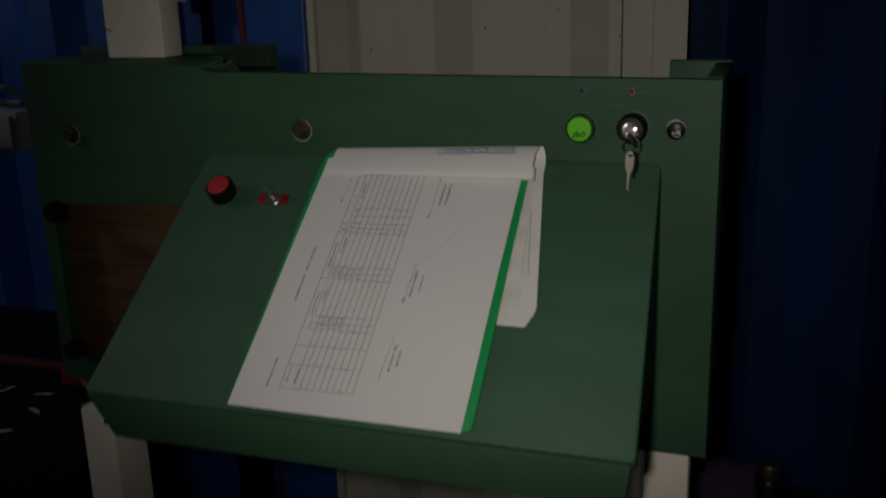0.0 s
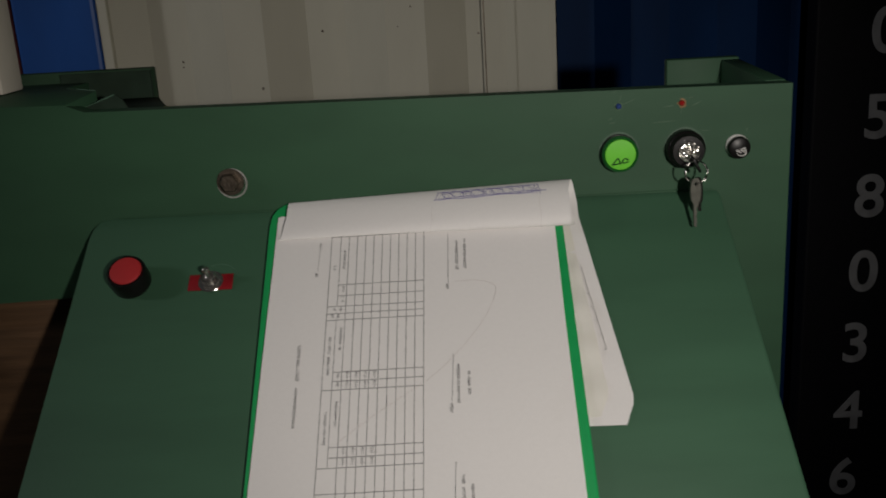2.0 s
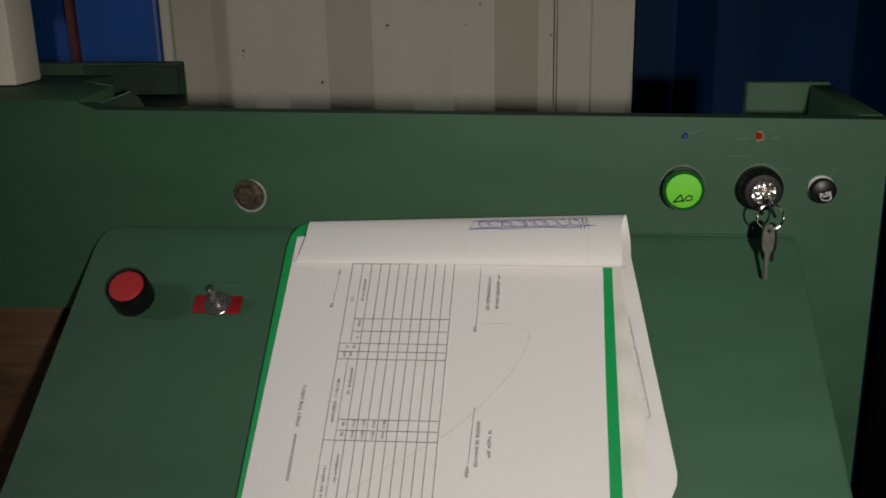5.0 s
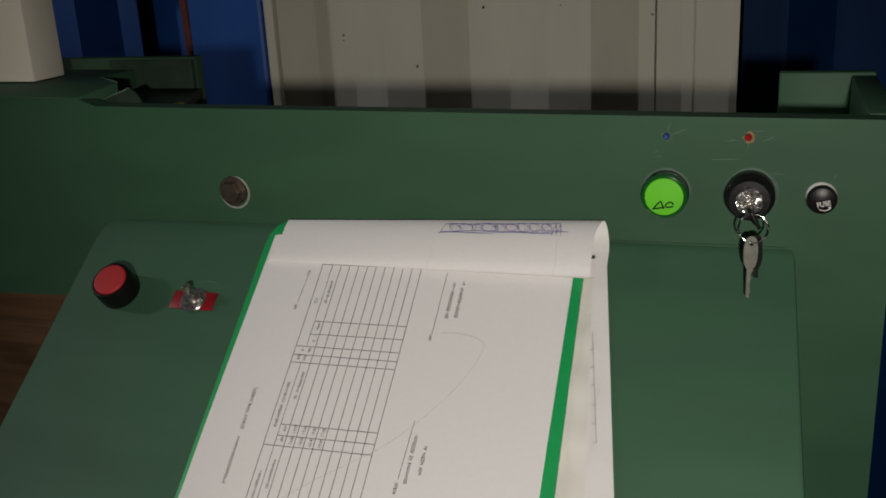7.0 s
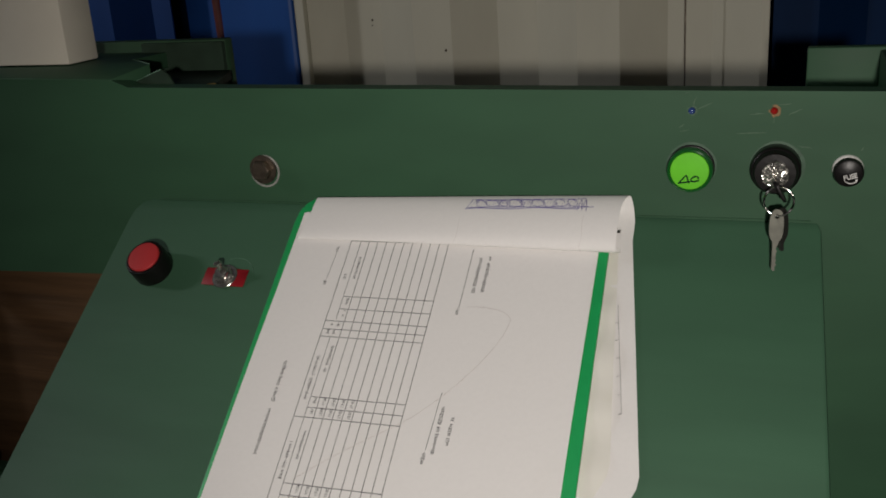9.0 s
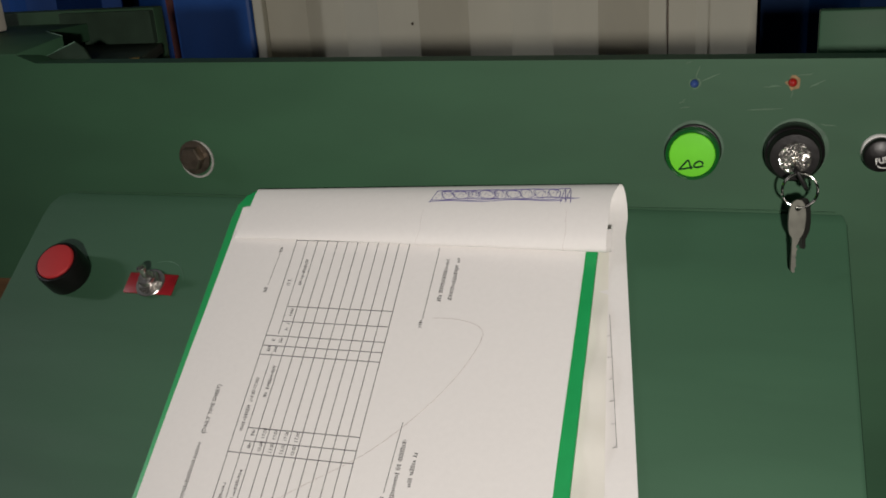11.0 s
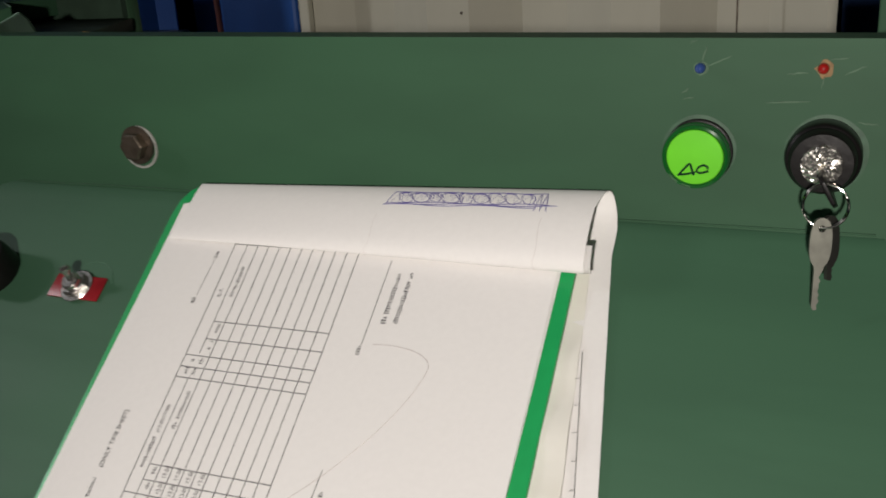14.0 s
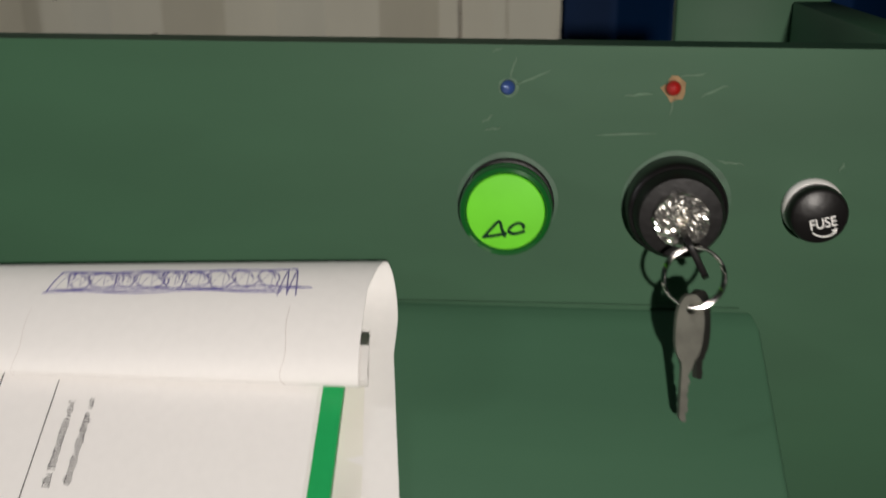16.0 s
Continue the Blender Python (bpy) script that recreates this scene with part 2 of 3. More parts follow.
def corrugated(x0, x1, first, period, z0, z1, flat=0.062, slope=0.063, y=WALL_Y):
    """A sheet with upright trapezoid folds, with thickness, between x0 and x1."""
    line, x = [], first
    while x < x1 + period:
        for dx, dy in ((0, 0), (flat, 0), (flat + slope, DEPTH), (2 * flat + slope, DEPTH)):
            line.append((x + dx, y + dy))
        x += period
    inside = [p for p in line if x0 < p[0] < x1]

    def depth_at(u):
        for p, q in zip(line, line[1:]):
            if p[0] <= u <= q[0]:
                return p[1] + (q[1] - p[1]) * (u - p[0]) / max(q[0] - p[0], 1e-6)
        return y
    front = [(x0, depth_at(x0))] + inside + [(x1, depth_at(x1))]
    bm = bmesh.new()
    rows = []
    for z in (z0, z1):
        rows.append([bm.verts.new((px, py, z)) for px, py in front])
        rows.append([bm.verts.new((px, py + 0.004, z)) for px, py in front])
    a, b, c, d = rows
    for i in range(len(front) - 1):
        for quad in ((a[i], a[i + 1], c[i + 1], c[i]), (b[i + 1], b[i], d[i], d[i + 1]), (a[i + 1], a[i], b[i], b[i + 1]), (c[i], c[i + 1], d[i + 1], d[i])):
            bm.faces.new(quad)
    bm.faces.new((a[0], c[0], d[0], b[0]))
    bm.faces.new((c[-1], a[-1], b[-1], d[-1]))
    bmesh.ops.recalc_face_normals(bm, faces=bm.faces)
    return bm


def structure(name, bm, mat, label, category):
    return tagged(part(name, bm, mat, None, "", smooth=False), label, category, "", "structure")


structure("floor", box(-3.2, 2.6, -2.6, 1.2, -0.1, 0.0, 0), CONCRETE, "worn grey concrete workshop floor", "floor")
structure("ceiling", box(-3.2, 2.6, -2.6, 1.2, 2.7, 2.75, 0), STEEL_SHEET, "grey sheet metal shed ceiling", "ceiling")
structure("wall_west", box(-3.3, -3.2, -2.6, 1.2, 0, 2.7, 0), BLUE_DARK, "dark blue painted steel side wall", "wall")
structure("wall_east", box(2.6, 2.7, -2.6, 1.2, 0, 2.7, 0), BLUE_DARK, "dark blue painted steel side wall", "wall")
structure("wall_south", box(-3.2, 2.6, -2.7, -2.6, 0, 2.7, 0), CONCRETE, "plain grey shed wall", "wall")
structure("wall_north", box(-3.2, 2.6, 1.1, 1.2, 0, 2.7, 0), BLUE_DARK, "dark blue wall behind the corrugated sheets", "wall")
structure("wall_cream", corrugated(-0.688, 0.019, -0.755, 0.2545, 0.0, 2.7), CREAM, "cream painted corrugated steel container wall with faint stains", "wall")
rnd = random.Random(14)
for k in range(16):
    near = k % 2 == 0
    x = (-0.5005 if near else -0.63) + 0.2545 * rnd.randrange(2 if near else 3) + rnd.uniform(0.006, 0.056)
    y, z, r = WALL_Y + (0 if near else DEPTH), rnd.uniform(1.06, 1.42), rnd.uniform(0.0012, 0.0026)
    fleck = prism([(x + r * rnd.uniform(0.5, 1.2) * math.cos(a), z + r * rnd.uniform(0.5, 1.3) * math.sin(a)) for a in [2 * math.pi * i / 8 for i in range(8)]], "y", y - 0.0004, y + 0.001)
    part("rust_speck", fleck, BOLT_STEEL, bpy.data.objects["wall_cream"], "small dark rust speck" if k == 0 else "", smooth=False)
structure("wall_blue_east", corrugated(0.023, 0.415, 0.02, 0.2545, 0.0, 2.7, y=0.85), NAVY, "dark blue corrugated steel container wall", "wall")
structure("wall_black_east", box(0.42, 2.6, 0.822, 0.87, 0.0, 2.7, 0.004), BLACK_PAINT, "black painted steel container end beside the blue wall", "wall")
structure("wall_blue_west", corrugated(-3.2, -1.0, -3.2, 0.2545, 0.0, 2.7, y=0.88), BLUE, "blue corrugated steel container wall", "wall")
structure("wall_post_blue", box(-0.826, -0.694, 0.80, 0.87, 0.0, 2.7, 0.006), BLUE, "smooth blue steel corner post of a container", "post")
structure("trim_seam", box(-0.0931, -0.0911, 0.8175, 0.8195, 0.0, 2.7, 0.0004), BOLT_STEEL, "thin dark upright seam in the cream wall", "trim")
structure("trim_edge", box(-0.6935, -0.677, 0.805, 0.8185, 0.0, 2.7, 0.002), CREAM, "cream flange at the edge of the corrugated wall", "trim")

# ---- the console ----
A = radians(37.65)                    # slope of the desk
TOP_Z = 1.083                         # where the desk meets the panel
DESK = Matrix.Translation((0, 0, TOP_Z)) @ Matrix.Rotation(A, 4, "X") @ Matrix.Diagonal((1, 1.012, 1, 1))   # x along the panel, -y down the slope, z off the desk


def on_desk(bm):
    bmesh.ops.transform(bm, matrix=DESK, verts=bm.verts)
    return bm


OUT = (0, -1, 0)                      # away from the panel
UP = tuple((DESK.to_3x3() @ Vector((0, 0, 1))))

console = thing("control_console", "home-made green painted control console with sloping desk, switches and lamps", "control console")


def panel_plate():
    """The upright plate, with the opening for the plywood at its left end."""
    bm = bmesh.new()
    top = [(-0.652, 1.1775), (-0.415, 1.1718), (-0.402, 1.1668), (0.1275, 1.1603)]
    outer = [(-0.652, 0.787), (0.1275, 0.787)] + top[::-1]
    hole = [(-0.634, 0.816), (-0.43, 0.816), (-0.43, 1.0195), (-0.634, 1.0125)]
    quads = [
        ([(-0.652, 0.787), (0.1275, 0.787), (0.1275, 0.816), (-0.652, 0.816)]),
        ([(-0.652, 0.816), (-0.634, 0.816), (-0.634, 1.0125), (-0.652, 1.012)]),
        ([(-0.43, 0.816), (0.1275, 0.816), (0.1275, 1.0195), (-0.43, 1.0195)]),
        ([(-0.652, 1.012), (-0.634, 1.0125), (-0.43, 1.0195), (0.1275, 1.0195), *top[::-1]]),
    ]
    verts = {}

    def v(p, y):
        key = (round(p[0], 4), round(p[1], 4), y)
        if key not in verts:
            verts[key] = bm.verts.new((p[0], y, p[1]))
        return verts[key]
    for q in quads:
        bm.faces.new([v(p, 0.0) for p in q])
        bm.faces.new([v(p, 0.016) for p in q[::-1]])
    ring = outer[:2] + [(0.1275, 0.816), (0.1275, 1.0195)] + outer[2:] + [(-0.652, 1.012), (-0.652, 0.816)]
    for loop in (ring, hole):
        for p, q in zip(loop, loop[1:] + loop[:1]):
            bm.faces.new((v(p, 0.0), v(q, 0.0), v(q, 0.016), v(p, 0.016)))
    bmesh.ops.recalc_face_normals(bm, faces=bm.faces)
    return bm


back_panel = part("back_panel", panel_plate(), GREEN, console, "green enamelled upright panel with scuffed edges", smooth=False)
part("plywood_inset", box(-0.645, -0.42, 0.0165, 0.024, 0.805, 1.03, 0.001), WOOD, back_panel, "brown varnished plywood behind the opening")
part("side_plate", prism([(0.0165, 0.787), (0.15, 0.787), (0.15, 1.1635), (0.0165, 1.1612)], "x", 0.1115, 0.1275, 0.0012), GREEN, console)
part("side_plate", box(-0.652, -0.636, 0.0165, 0.17, 0.787, 1.174, 0.0012), GREEN, console)
part("back_stub", box(0.0640, 0.1275, 0.151, 0.163, 0.787, 1.1655, 0.0015), GREEN, console)
lid = prism([(-0.6515, 0.0006), (-0.417, 0.0006), (-0.403, 0.031), (-0.44, 0.06), (-0.436, 0.104), (-0.652, 0.104)], "z", 1.1668, 1.1795)
for v in lid.verts:
    if v.co.y < 0.02 and v.co.z > 1.175:
        v.co.z = 1.1784 - 0.024 * (v.co.x + 0.652)
part("top_lid", bevelled(lid, 0.0008), GREEN, console, "green lid with a worn cut edge")
part("back_plate", box(-0.652, -0.382, 0.105, 0.117, 0.8, 1.1885, 0.0015), GREEN_SHADED, console)
# dark plates added where the recess lies in shade
part("inner_shelf", prism([(-0.46, 0.0165), (-0.342, 0.0165), (-0.379, 0.1045), (-0.46, 0.1045)], "z", 1.156, 1.1636, 0.0008), RECESS_SHADE, console, "dark green shelf with the recess's shade in its colour")
part("shaded_lining", box(-0.46, -0.3822, 0.1, 0.1045, 1.164, 1.1868, 0), RECESS_SHADE, console)
part("bent_flap", prism([(-0.413, 1.1640), (-0.408, 1.1685), (-0.384, 1.1768), (-0.379, 1.173), (-0.374, 1.1640)], "y", 0.0185, 0.0200), RECESS_SHADE, console, "bent dark green tongue of sheet metal")
part("edge_strip", prism([(-0.343, 0.0175), (-0.358, 0.0175), (-0.351, 0.031), (-0.347, 0.031)], "z", 1.1637, 1.1644), YELLOW, console, "chipped yellow strip")

# sloping desk: a board with a front apron and closed sides
desk_plan = [(-0.396, 0.0), (-0.4035, -0.003), (-0.4075, -0.0095), (-0.409, -0.02), (-0.4145, -0.294), (-0.412, -0.298), (0.0885, -0.298), (0.0905, -0.294), (0.0758, -0.006), (0.0738, 0.0)]
desk = part("desk_top", on_desk(prism([(p[0], p[1]) for p in desk_plan], "z", -0.016, 0.0, 0.0016)), GREEN_DESK_LIT, console, "sloping green desk top")
part("apron", prism([(-0.411, 0.8975), (-0.384, 0.858), (0.083, 0.858), (0.0875, 0.8965)], "y", -0.2412, -0.2265, 0.0015), GREEN, desk)
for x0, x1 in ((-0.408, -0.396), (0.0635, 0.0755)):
    part("side_board", prism([(-0.226, 0.860), (-0.0005, 0.860), (-0.0005, 1.06), (-0.226, 0.8855)], "x", x0, x1, 0.001), GREEN_SHADED, desk)


# fittings on the panel
def bolt(x, z):
    b = part("bolt", lathe([(0, 0.0), (0.0105, 0.0), (0.0105, 0.0016), (0, 0.0016)], 28, OUT, (x, 0, z)), BOLT_STEEL, console, "rusty hexagon bolt with washer")
    part("head", lathe([(0, 0.0016), (0.0076, 0.0016), (0.0076, 0.0062), (0.0066, 0.0072), (0, 0.0074)], 6, OUT, (x, 0, z)), BOLT_STEEL, b)
    part("paint_ring", lathe([(0.0105, 0.0), (0.0118, 0.0), (0.0118, 0.0007), (0.0105, 0.0009)], 28, OUT, (x + 0.0010, 0, z - 0.0012)), BARE, b, "ring of bare white undercoat")


bolt(-0.297, 1.1077)
bolt(-0.594, 1.0965)
for z in (1.0045, 0.832):
    part("corner_knob", lathe([(0, 0), (0.0095, 0), (0.0125, 0.004), (0.0125, 0.014), (0.0105, 0.018), (0, 0.019)], 28, OUT, (-0.6235, 0.0, z)), BLACK, console, "round black plastic knob")

for x, mat, name in ((0.0, LED_BLUE, "small blue indicator"), (0.0465, LED_RED, "small red indicator")):
    led = part("indicator", lathe([(0, 0), (0.0022, 0), (0.0022, 0.002), (0.0019, 0.0033), (0.0011, 0.0042), (0, 0.0045)], 20, OUT, (x, 0, 1.15)), mat, console, name)
    chip = bmesh.new()
    rnd = random.Random(3 if x else 4)
    rim = [chip.verts.new((x + 0.0004 + r * math.cos(a), -0.0003, 1.1498 + r * math.sin(a))) for a, r in [(2 * math.pi * k / 14, rnd.uniform(0.0026, 0.0042 if x else 0.0034)) for k in range(14)]]
    chip.faces.new(rim)
    grown = bmesh.ops.extrude_face_region(chip, geom=chip.faces[:])
    for v in (g for g in grown["geom"] if isinstance(g, bmesh.types.BMVert)):
        v.co.y = 0.0002
    bmesh.ops.recalc_face_normals(chip, faces=chip.faces)
    part("chipped_patch", chip, PUTTY if x else SCRATCH, led, "chipped patch of filler", smooth=False)

def halo(name, x, z, r0, r1, parent, label):
    """A thin uneven ring of rubbed paint round a fitting."""
    rnd_ = random.Random(int(1000 * x) + 5)
    bm = bmesh.new()
    n = 72
    inner_ = [bm.verts.new((x + r0 * math.cos(2 * math.pi * k / n), -0.0004, z + r0 * math.sin(2 * math.pi * k / n))) for k in range(n)]
    wide = [0.75 + 0.25 * math.sin(2 * math.pi * k / n + x * 300) + 0.08 * math.sin(10 * math.pi * k / n) + rnd_.uniform(-0.03, 0.03) for k in range(n)]
    outer_ = [bm.verts.new((v.co.x + (r1 - r0) * w * (v.co.x - x) / r0, -0.0002, v.co.z + (r1 - r0) * w * (v.co.z - z) / r0)) for v, w in zip(inner_, wide)]
    for k in range(n):
        bm.faces.new((inner_[k], inner_[(k + 1) % n], outer_[(k + 1) % n], outer_[k]))
    bmesh.ops.recalc_face_normals(bm, faces=bm.faces)
    bmesh.ops.solidify(bm, geom=bm.faces[:], thickness=0.0003)
    return part(name, bm, RUB_SOFT, parent, label)


def pen_stroke(points, radius):
    return tube(smooth_line([Vector(p) for p in points], 3), radius, 6)


LAMP_Z = 1.1152
pilot = part("pilot_lamp", lathe([(0, 0), (0.0136, 0), (0.0140, 0.0005), (0.0140, 0.0011), (0.0136, 0.0014), (0, 0.0014)], 48, OUT, (0, 0, LAMP_Z)), BLACK, console, "round green pilot lamp in a black bezel")
part("rim", lathe([(0.0, 0.0014), (0.0132, 0.0014), (0.0133, 0.0045), (0.0136, 0.0050), (0.0136, 0.0062), (0.0133, 0.0066), (0.0135, 0.0092), (0.0131, 0.0101), (0.0121, 0.0104), (0.0116, 0.0098), (0, 0.0096)], 56, OUT, (0, 0, LAMP_Z)), LIME_RIM, pilot, "dark green glossy ribbed rim")
lens = part("lens", lathe([(0, 0.0096), (0.0112, 0.0096), (0.0114, 0.0099), (0.0111, 0.0103), (0, 0.0106)], 48, OUT, (0, 0, LAMP_Z)), LIME, pilot, "bright lime lens")
halo("rubbed_ring", 0.0, LAMP_Z, 0.0138, 0.0155, pilot, "ring of rubbed pale paint")
for stroke in (((-0.0065, -0.0078), (-0.0042, -0.0050), (-0.0018, -0.0026), (-0.0010, -0.0048), (-0.0001, -0.0073)), ((-0.0063, -0.0074), (-0.0032, -0.0070), (0.0005, -0.0061)),
               ((0.0055, -0.0038), (0.0038, -0.0030), (0.0018, -0.0040), (0.0010, -0.0056), (0.0026, -0.0063), (0.0057, -0.0054)), ((0.0055, -0.0038), (0.0051, -0.0046))):
    part("handwriting", pen_stroke([(x, -0.0105, LAMP_Z + z) for x, z in stroke], 0.0005), INK, lens, "AC written in dark green marker")

LOCK = (0.0488, 0, 1.1163)
lock = part("key_switch", lathe([(0, 0), (0.0138, 0), (0.0142, 0.0008), (0.0142, 0.0088), (0.0139, 0.0100), (0.0134, 0.0106), (0.0128, 0.0109), (0.0126, 0.0114), (0.0122, 0.0152), (0.0113, 0.0166), (0.0080, 0.0168), (0, 0.0168)], 56, OUT, LOCK), BLACK, console, "round black key switch with bright cylinder")
halo("rubbed_ring", LOCK[0], LOCK[2], 0.0141, 0.0163, lock, "ring of rubbed pale paint")
face = lathe([(0.0076, 0.0166), (0.0078, 0.0176), (0.0076, 0.0190)] + [(0.0075 - 0.0008 * k, 0.0196 + 0.0001 * k) for k in range(8)] + [(0.0014, 0.0200), (0.0012, 0.0186), (0, 0.0185)], 44, OUT, LOCK)
rnd = random.Random(9)
for v in face.verts:
    v.co += Vector((rnd.uniform(-1, 1), 1.3 * rnd.uniform(-1, 1), rnd.uniform(-1, 1))) * 0.00022
part("cylinder", face, CUT_CHROME, lock, "knurled chrome cylinder", smooth=False)

fuse = part("fuse_holder", lathe([(0, 0), (0.0086, 0), (0.0087, 0.0006), (0.0083, 0.0020), (0.0079, 0.0026), (0, 0.0026)], 40, OUT, (0.0880, 0, 1.1157)), WHITE, console, "black screw-in fuse holder on a white ring")
cap = part("cap", lathe([(0, 0.0024), (0.0080, 0.0024), (0.0083, 0.0030), (0.0083, 0.0062), (0.0078, 0.0076), (0.0070, 0.0081), (0, 0.0083)], 40, OUT, (0.0883, 0, 1.1151)), BLACK, fuse)
lettering("fuse_word", "FUSE", WHITE, cap, 0.0040, pose(0.0893, -0.0084, 1.1132, 90, 0, 0) @ pose(0, 0, 0, 0, 0, 14) @ Matrix.Diagonal((0.88, 1.05, 1, 1)), "white printed word FUSE", bold=0.00003)
arc = [(0.0896 + 0.0030 * math.cos(a), -0.0084, 1.1111 + 0.0017 * math.sin(a)) for a in [radians(200 + 12 * k) for k in range(13)]]
arrow = part("arrow", tube(arc, 0.00028, 6), WHITE, cap, "white curved arrow")
part("arrow_head", prism([(0.0917, 1.1113), (0.0930, 1.1104), (0.0932, 1.1122)], "y", -0.0086, -0.0083), WHITE, arrow)

# fittings on the desk
def desk_lathe(profile, segments, x, d):
    return lathe(profile, segments, UP, tuple(DESK @ Vector((x, -d, 0))))


push = part("push_button", desk_lathe([(0, 0), (0.0142, 0), (0.0145, 0.001), (0.0144, 0.0135), (0.0138, 0.0152), (0.0126, 0.0154), (0.012, 0.0148), (0, 0.0148)], 44, -0.3668, 0.0610), BLACK, console, "red push button in a black collar")
part("cap", desk_lathe([(0, 0.0148), (0.0116, 0.0148), (0.0118, 0.0158), (0.0112, 0.0168), (0.0100, 0.0171), (0, 0.0168)], 44, -0.3668, 0.0610), RED, push, "worn red cap")

toggle = part("toggle_switch", on_desk(box(-0.3235, -0.2905, -0.071, -0.0575, 0.0003, 0.0013, 0.0003)), RED_TAPE, console, "chrome toggle switch on a red plate")
part("nut", desk_lathe([(0, 0.0013), (0.0072, 0.0013), (0.0072, 0.0042), (0.0064, 0.0048), (0.0056, 0.0048), (0, 0.0048)], 6, -0.307, 0.064), CHROME, toggle)
part("bush", desk_lathe([(0, 0.0048), (0.0050, 0.0048), (0.0050, 0.0074), (0.0044, 0.0082), (0, 0.0080)], 24, -0.307, 0.064), CHROME, toggle)
part("washer", desk_lathe([(0.0055, 0.0013), (0.0092, 0.0013), (0.0094, 0.0017), (0.0090, 0.0021), (0.0055, 0.0021)], 28, -0.307, 0.064), CHROME, toggle)
lever = lathe([(0, 0), (0.0015, 0), (0.0016, 0.003), (0.0022, 0.0046), (0.0029, 0.0058), (0.0030, 0.0070), (0.0021, 0.0083), (0, 0.0088)], 20)
bmesh.ops.transform(lever, matrix=DESK @ Matrix.Translation((-0.307, -0.064, 0.0070)) @ Matrix.Rotation(radians(-14), 4, "Y") @ Matrix.Rotation(radians(-30), 4, "X"), verts=lever.verts)
part("lever", lever, CHROME, toggle, "short lever with a round tip")
arc = [tuple(DESK @ Vector((-0.302 + 0.0155 * math.cos(a), -0.0635 + 0.0155 * math.sin(a), 0.0001))) for a in [radians(15 + 6 * k) for k in range(18)]]
part("film_edge", tube(arc, 0.00022, 5), RUB, toggle, "edge of a clear film round the switch")

# scuffs round the fittings
def scuff(x, z, length, angle, width=0.0003):
    bm = bmesh.new()
    n, pts = 7, []
    for k in range(n):
        s = k / (n - 1) - 0.5
        w = width * (0.3 + 0.7 * math.sin(math.pi * k / (n - 1))) * random.uniform(0.6, 1.2)
        pts.append((s * length, w, random.uniform(-0.0003, 0.0003)))
    top = [bm.verts.new((s, -0.0003, o + w)) for s, w, o in pts]
    low = [bm.verts.new((s, -0.0003, o - w)) for s, w, o in pts]
    for k in range(n - 1):
        bm.faces.new((low[k], low[k + 1], top[k + 1], top[k]))
    made = bmesh.ops.extrude_face_region(bm, geom=bm.faces[:])
    for v in (g for g in made["geom"] if isinstance(g, bmesh.types.BMVert)):
        v.co.y = 0.0002
    bmesh.ops.transform(bm, matrix=pose(x, 0, z, 0, -angle, 0), verts=bm.verts)
    bmesh.ops.recalc_face_normals(bm, faces=bm.faces)
    return part("paint_scuff", bm, SCRATCH, back_panel)


for x, z, length, angle in ((0.007, 1.1525, 0.011, 22), (0.0015, 1.1555, 0.006, 75), (-0.006, 1.1405, 0.004, 40), (-0.0045, 1.1375, 0.005, 10), (0.034, 1.1365, 0.017, 3), (0.037, 1.1478, 0.008, 2), (0.058, 1.149, 0.008, 25),
                            (0.052, 1.1535, 0.007, 8), (0.064, 1.1285, 0.008, -8), (-0.003, 1.1605, 0.003, 20), (0.095, 1.1275, 0.003, 60), (0.0465, 1.1445, 0.005, 80)):
    scuff(x, z, length, angle)

# legs and the post on top
def channel(name, x0, x1, y0, y1, z0, z1, label):
    t = thing(name, label, "post")
    part("tube", box(x0, x1, y0, y1, z0, z1, 0.0018), POST, t, "", True)
    return t


channel("post", -0.5525, -0.477, 0.03, 0.066, 1.18, 2.7, "cream painted square post standing on the console lid")
channel("leg", 0.067, 0.1115, 0.0005, 0.04, 0.0, 0.7865, "cream painted square leg under the console panel")
channel("leg", -0.4520, -0.4145, -0.205, -0.158, 0.0, 0.862, "cream painted square leg under the sloping desk")


# ---- the clipboard ----
def on(x, d, n):
    """A place on the desk: across, down the slope, off its surface."""
    return DESK @ Vector((x, -d, n))


def sheet(lines, thickness=0.0003):
    """A sheet through rows of places, with thickness."""
    bm = bmesh.new()
    rows = [[bm.verts.new(p) for p in line] for line in lines]
    for a, b in zip(rows, rows[1:]):
        for k in range(len(a) - 1):
            bm.faces.new((a[k], a[k + 1], b[k + 1], b[k]))
    bmesh.ops.recalc_face_normals(bm, faces=bm.faces)
    bmesh.ops.solidify(bm, geom=bm.faces[:], thickness=thickness)
    return bm


clipboard = thing("clipboard", "green plastic clipboard with time sheets, top pages flipped over", "clipboard")
board_plan = [(-0.2545, 0.002), (-0.2615, -0.003), (-0.2653, -0.010), (-0.2664, -0.020), (-0.2620, -0.288), (-0.2600, -0.2935), (-0.255, -0.2955), (-0.046, -0.2935), (-0.0415, -0.292), (-0.0393, -0.288),
              (-0.0458, -0.016), (-0.048, -0.006), (-0.053, 0.002), (-0.06, 0.004)]
board = part("board", on_desk(prism(board_plan, "z", 0.0032, 0.0058, 0.0006)), BOARD, clipboard, "bright green plastic board")

L, R, END = -0.2597, -0.0530, 0.2965


def sheet_n(x, d):
    lift = 0.0012 * max(0.0, (x + 0.085) / 0.035) ** 2 * max(0.0, (d - 0.2) / 0.09) ** 2
    return 0.0078 + 0.0003 * math.sin(23 * x + 11 * d) + 0.00025 * math.sin(41 * d - 9 * x) + lift


